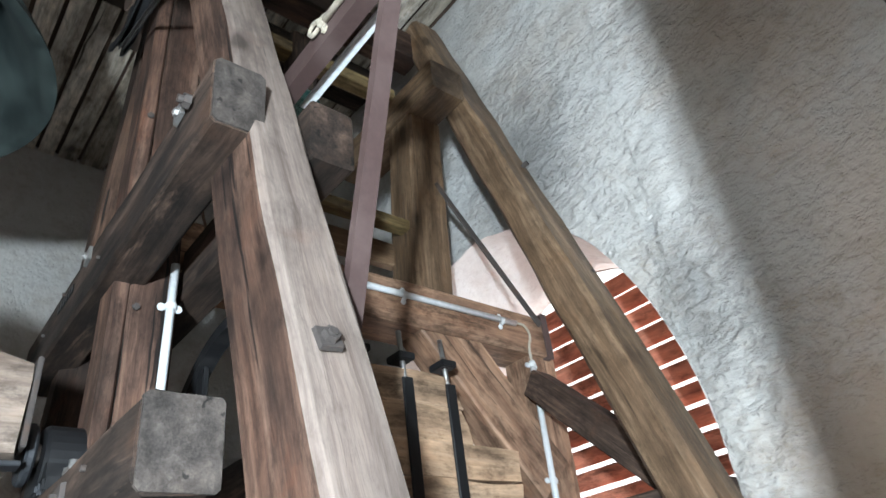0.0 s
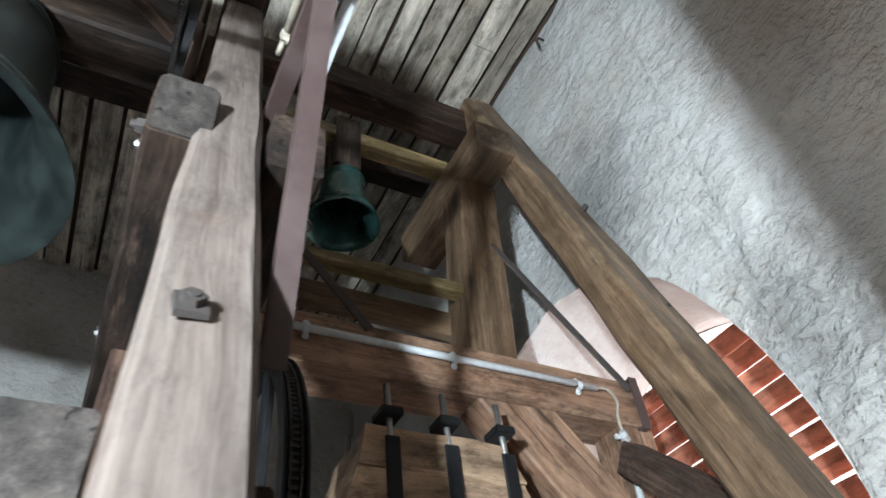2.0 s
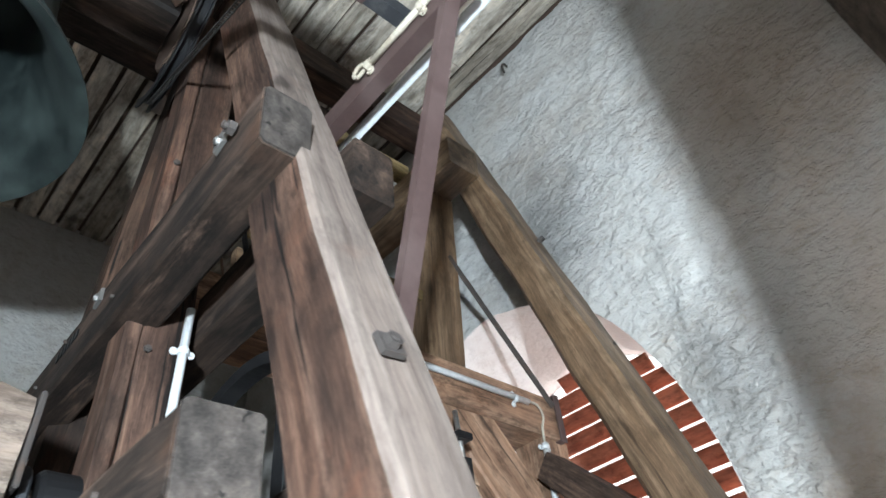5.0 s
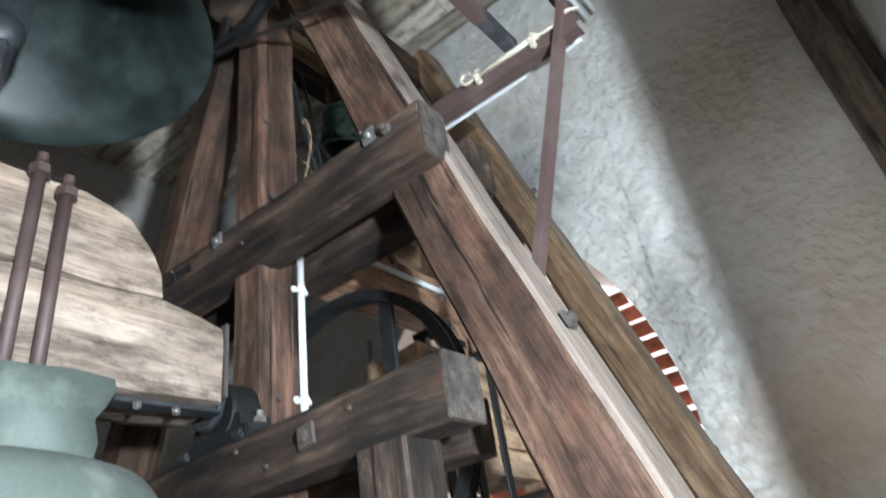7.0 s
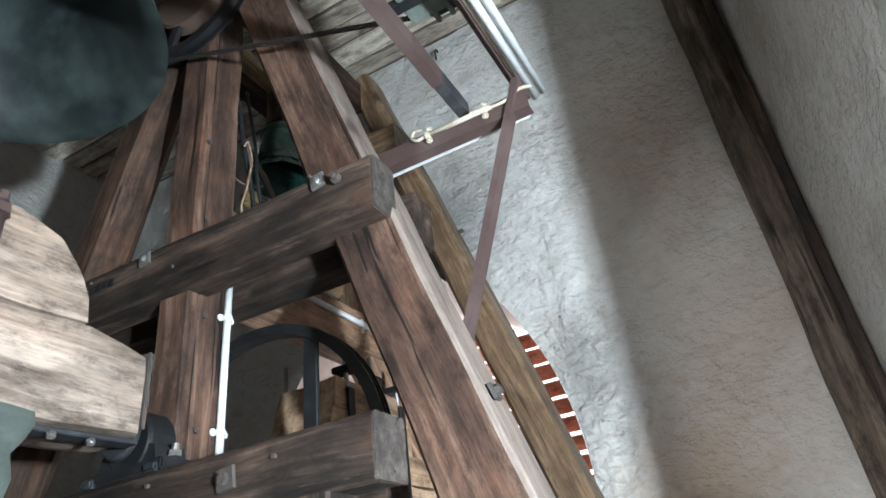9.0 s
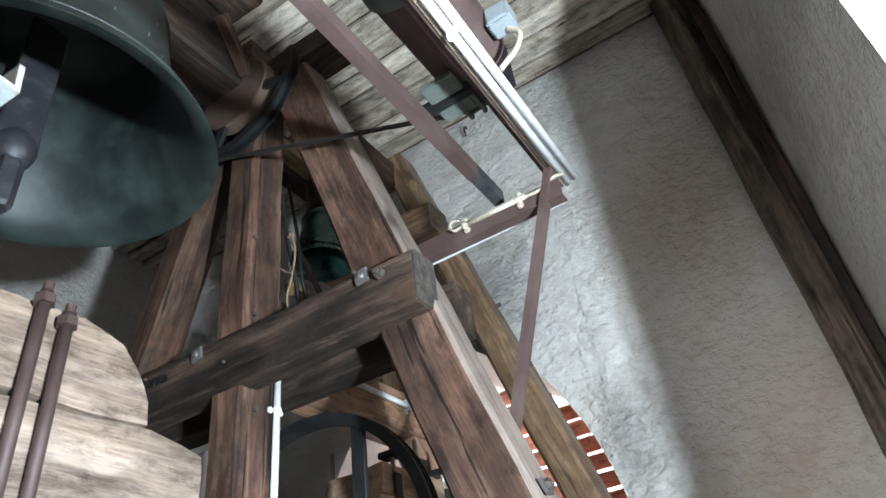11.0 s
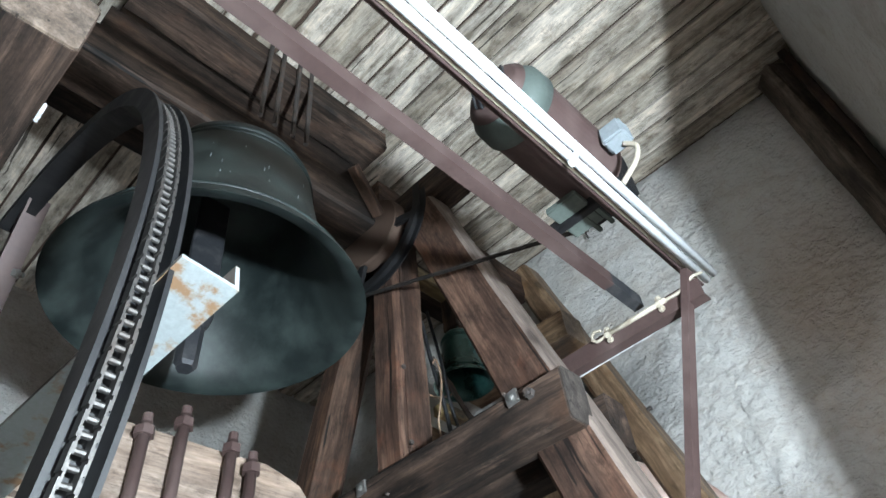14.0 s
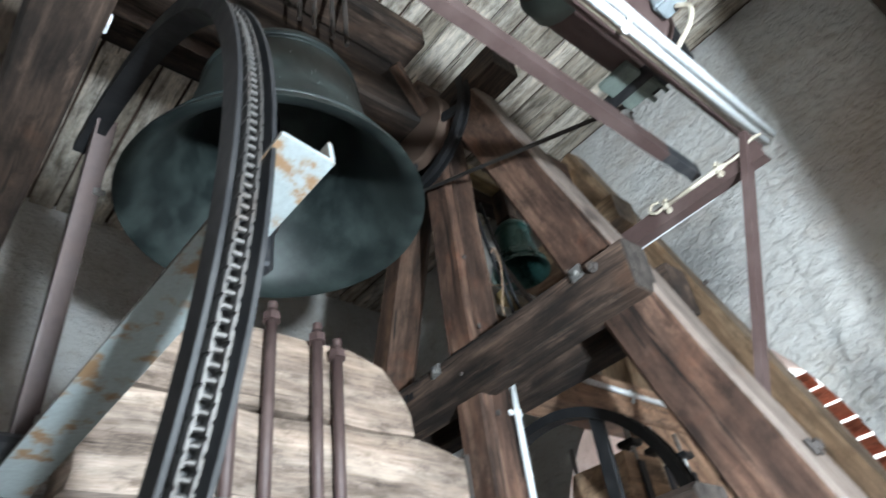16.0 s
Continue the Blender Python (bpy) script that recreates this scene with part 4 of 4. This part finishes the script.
part("clamp_beam", timber_bm((-1.46, 0.50, 4.37), (-0.12, 0.52, 4.37), 0.20, 0.15, (0, 1, 0), 0.014, 0.007), M_WOOD_DARK, yoke, "dark clamp beam on the yoke")
part("clamp_beam", timber_bm((-1.46, 0.80, 4.40), (-0.12, 0.80, 4.40), 0.26, 0.14, (0, 1, 0), 0.014, 0.007), M_WOOD_DARK, yoke)
part("bracket", timber_bm((-0.30, 0.47, 4.05), (-0.07, 0.55, 3.93), 0.05, 0.05, (0, 1, 0), 0.005, 0.002), M_WOOD, yoke)
for x in (-0.86, -0.79, -0.70, -0.63):
    part("rod", tube_bm([(x, 0.385, 3.84), (x, 0.385, 4.56)], 0.011, 8), M_RUST, yoke)

rng = random.Random(4)
for k in range(14):
    a = radians(rng.uniform(225, 300))
    f = rng.uniform(0.30, 0.86)
    r0 = (0.575 + 0.125 * max(0.0, (0.87 - f) / 0.47) ** 1.5) * 0.562 + 0.003
    c = Vector((-0.77 + math.cos(a) * r0, 0.70 + math.sin(a) * r0, 3.05 + f * 0.80))
    hgt = rng.uniform(0.003, 0.012)
    part("dropping", tube_bm([c - Vector((0, 0, hgt)), c + Vector((0, 0, hgt))], rng.uniform(0.001, 0.0022), 5), M_BOX, great)

# trestle west of the great bell
west = thing("bell_trestle", (-1.75, 0.65, 0.0), "grey timber trestle west of the great bell", "trestle")
for nm, p0, p1, w_, h_ in (("leaning_post", (-1.82, py(0.02), 0.02), (-1.82, py(4.1), 4.1), 0.15, 0.222), ("leaning_post", (-1.82, 1.3 - py(0.02), 0.02), (-1.82, 1.3 - py(4.1), 4.1), 0.15, 0.222),
                           ("upright_post", (-1.80, 0.72, 0.02), (-1.80, 0.72, 4.0), 0.19, 0.2), ("tie_beam", (-1.625, -0.27, 2.69), (-1.625, 1.6, 2.69), 0.145, 0.175), ("head_beam", (-1.78, 0.1, 4.08), (-1.78, 1.25, 4.08), 0.17, 0.16)):
    part(nm, timber_bm(p0, p1, w_, h_, (1, 0, 0), 0.012, 0.006), M_WOOD_DARK if nm == "tie_beam" else M_WOOD_GREY, west)
part("sawn_end", timber_bm((-1.625, -0.276, 2.69), (-1.625, -0.267, 2.69), 0.14, 0.17, (1, 0, 0), 0.008, 0.003), M_WOOD_GREY, west, "grey sawn beam end")
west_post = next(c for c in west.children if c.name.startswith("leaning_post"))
# south side coloured as lit by the window, like the near post
west_post.data.materials.append(M_WOOD_LIT)
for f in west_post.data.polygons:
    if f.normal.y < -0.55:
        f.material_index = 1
part("tag", box_bm((-1.553, -0.075, 2.64), (-1.545, -0.04, 2.675), 0.003), M_PVC, west, "small white cable tag")
long_beam = solo("ceiling_beam", timber_bm((-3.3, 1.35, 4.62), (1.5, 1.35, 4.62), 0.2, 0.22, (0, 1, 0), 0.012, 0.006), M_WOOD_DARK, "dark beam under the ceiling boards", "beam")

# lower bell with its log headstock
low = [(-1.32, 1.89), (-0.115, 1.905), (-0.112, 2.15), (-0.19, 2.17), (-0.30, 2.185), (-1.32, 2.17)]


def log_bm(poly, y0, y1, bulge):
    """A timber billet with a profile in the x-z plane, rounded over its thickness."""
    bm = bmesh.new()
    lay = bm.verts.layers.float_vector.new("grain")
    SEED[0] += 1
    off = SEED[0] * 5.7
    cx = sum(p[0] for p in poly) / len(poly)
    cz = sum(p[1] for p in poly) / len(poly)
    dense = []
    for a, b in zip(poly, poly[1:] + poly[:1]):
        n = max(1, int((Vector(b) - Vector(a)).length / 0.05))
        dense += [(a[0] + (b[0] - a[0]) * k / n, a[1] + (b[1] - a[1]) * k / n) for k in range(n)]
    rings = []
    for k in range(7):
        f = k / 6
        y = y0 + (y1 - y0) * f
        sc = 1 - bulge * (2 * f - 1) ** 4
        ring = []
        for x, z in dense:
            q = Vector((cx + (x - cx) * (1 - (1 - sc) * 0.4), y, cz + (z - cz) * sc))
            q += noise.noise_vector(Vector((x * 4 + off, y * 6, z * 9))) * 0.013
            v = bm.verts.new(q)
            v[lay] = (x + off, y, z + 0.3 * y)
            ring.append(v)
        rings.append(ring)
    m = len(dense)
    for p, q in zip(rings, rings[1:]):
        for i in range(m):
            bm.faces.new((p[i], p[(i + 1) % m], q[(i + 1) % m], q[i]))
    bm.faces.new(rings[0][::-1])
    bm.faces.new(rings[-1])
    bmesh.ops.recalc_face_normals(bm, faces=bm.faces)
    return bm


stock = part("headstock", log_bm(low, 0.55, 0.83, 0.06), M_LOG, lower, "bleached split log headstock")
part("upper_log", log_bm([(-1.25, 2.175), (-0.30, 2.19), (-0.315, 2.26), (-0.36, 2.35), (-0.43, 2.41), (-0.56, 2.445), (-1.12, 2.45), (-1.20, 2.40), (-1.25, 2.28)], 0.56, 0.82, 0.05), M_LOG, stock)
for x, zt in ((-0.958, 2.43), (-0.854, 2.49), (-0.699, 2.46), (-0.627, 2.42)):
    rod = part("hanger_rod", tube_bm([(x, 0.525, 1.78), (x, 0.525, zt)], 0.017, 10), M_PRIMER, stock, "red-brown hanger rod", smooth=True)
    nut = bolt_bm((x, 0.525, zt - 0.045), (0, 0, 1), 0.05, 0.0, 0.04)
    part("nut", nut, M_PRIMER, stock)
part("strap_plate", box_bm((-0.118, 0.545, 1.93), (-0.105, 0.62, 2.16), 0.003), M_RUST, stock, "dark iron end plate")
part("foot_plate", timber_bm((-0.42, 0.60, 1.888), (-0.106, 0.60, 1.900), 0.06, 0.014, (0, 1, 0), 0.003, 0.001, 0.1), M_IRON, stock, "dark iron foot plate")
for x in (-0.36, -0.25):
    part("bolt", bolt_bm((x, 0.575, 1.884), (0, -0.6, -0.8), 0.022, 0, 0.006), M_STEEL, stock)
part("hanger_plate", box_bm((-1.05, 0.49, 1.845), (-0.52, 0.90, 1.875), 0.004), M_RUST, stock)
pb = thing("bearing_block", (-0.06, 0.66, 1.83), "black cast-iron bearing block on the bearing beam", "bearing")
bmB = box_bm((-0.062, 0.52, 1.825), (0.075, 0.84, 1.862), 0.006)
part("base", bmB, M_BLACK, pb)
part("housing", lathe_bm([(0.0, -0.055), (0.085, -0.055), (0.095, -0.045), (0.095, 0.045), (0.085, 0.055), (0.0, 0.055)], (0.0, 0.68, 1.93), (1, 0, 0), 28), M_BLACK, pb, smooth=False)
part("axle", tube_bm([(-0.14, 0.68, 1.95), (0.10, 0.68, 1.95)], 0.03, 14), M_STEEL, pb, smooth=True)
part("flange", lathe_bm([(0.03, -0.012), (0.072, -0.012), (0.078, -0.006), (0.078, 0.006), (0.072, 0.012), (0.03, 0.012)], (-0.082, 0.68, 1.95), (1, 0, 0), 28), M_IRON, pb, smooth=False)
part("saddle", prism_bm([(-0.05, 0.56, 1.86), (-0.05, 0.80, 1.86), (-0.05, 0.79, 1.905), (-0.05, 0.745, 1.915), (-0.05, 0.72, 1.885), (-0.05, 0.64, 1.885), (-0.05, 0.615, 1.915), (-0.05, 0.57, 1.905)], (0.11, 0, 0)), M_BLACK, pb, "cast saddle under the journal")
for y in (0.535, 0.80):
    part("lug", box_bm((-0.072, y, 1.822), (-0.045, y + 0.05, 1.848), 0.006), M_IRON, pb)
for y in (0.54, 0.82):
    part("bolt", bolt_bm((0.0, y, 1.865), (0, 0, 1), 0.035, 0, 0.02), M_STEEL, pb)

# eastern bell with a laminated headstock
est = eastern
for k, (z0, z1) in enumerate(((1.80, 1.92), (1.92, 2.04), (2.045, 2.165), (2.165, 2.285))):
    f0, f1 = (z0 - 1.8) / 0.485, (z1 - 1.8) / 0.485
    xl0, xl1 = 0.60 + 0.14 * f0, 0.60 + 0.14 * f1
    xr0, xr1 = (1.50, 1.50) if z1 < 2.05 else (1.285 - 0.085 * (z0 - 2.045) / 0.24, 1.285 - 0.085 * (z1 - 2.045) / 0.24)
    bm = log_bm([(xl0, z0), (xr0, z0), (xr1, z1 - 0.002), (xl1, z1 - 0.002)], 0.50, 0.80, 0.0)
    part("lamella", bm, M_WOOD_TAN, est)
for x in (0.81, 1.0, 1.195):
    part("strap", timber_bm((x + 0.01, 0.488, 1.60), (x, 0.488, 2.25), 0.045, 0.012, (1, 0, 0), 0.003, 0, 0.2), M_BLACK, est, "black strap iron")
    part("rod", tube_bm([(x, 0.50, 2.22), (x, 0.52, 2.44)], 0.010, 10), M_STEEL, est, "bright threaded rod", smooth=True)
    part("plate", box_bm((x - 0.035, 0.475, 2.318), (x + 0.035, 0.56, 2.345), 0.004), M_BLACK, est, "black clamping plate")
part("rod", tube_bm([(0.80, 0.82, 2.2), (0.80, 0.82, 2.42)], 0.010, 10), M_STEEL, est, "bright threaded rod", smooth=True)

# small bell under the upper cross beam
sy = part("yoke", timber_bm((0.36, 0.84, 4.03), (1.32, 0.84, 4.03), 0.09, 0.075, (0, 1, 0), 0.006, 0.003), M_BRASS, small, "yoke with flaking yellow paint")
part("block", timber_bm((0.77, 0.84, 3.78), (0.77, 0.84, 4.14), 0.13, 0.11, (1, 0, 0), 0.006, 0.003), M_WOOD_DARK, sy)
for sg in (1, -1):
    lobe = [(0.04, 1.66), (0.25, 1.655), (0.262, 1.72), (0.248, 1.775), (0.272, 1.815), (0.288, 1.86), (0.280, 1.895), (0.18, 1.905), (0.04, 1.90)]
    bm = log_bm([(-0.76 + sg * a, z) for a, z in lobe], 0.455, 0.60, 0.10)
    part("canon", bm, M_GREEN, lower, "grey-green crown canon", smooth=True)
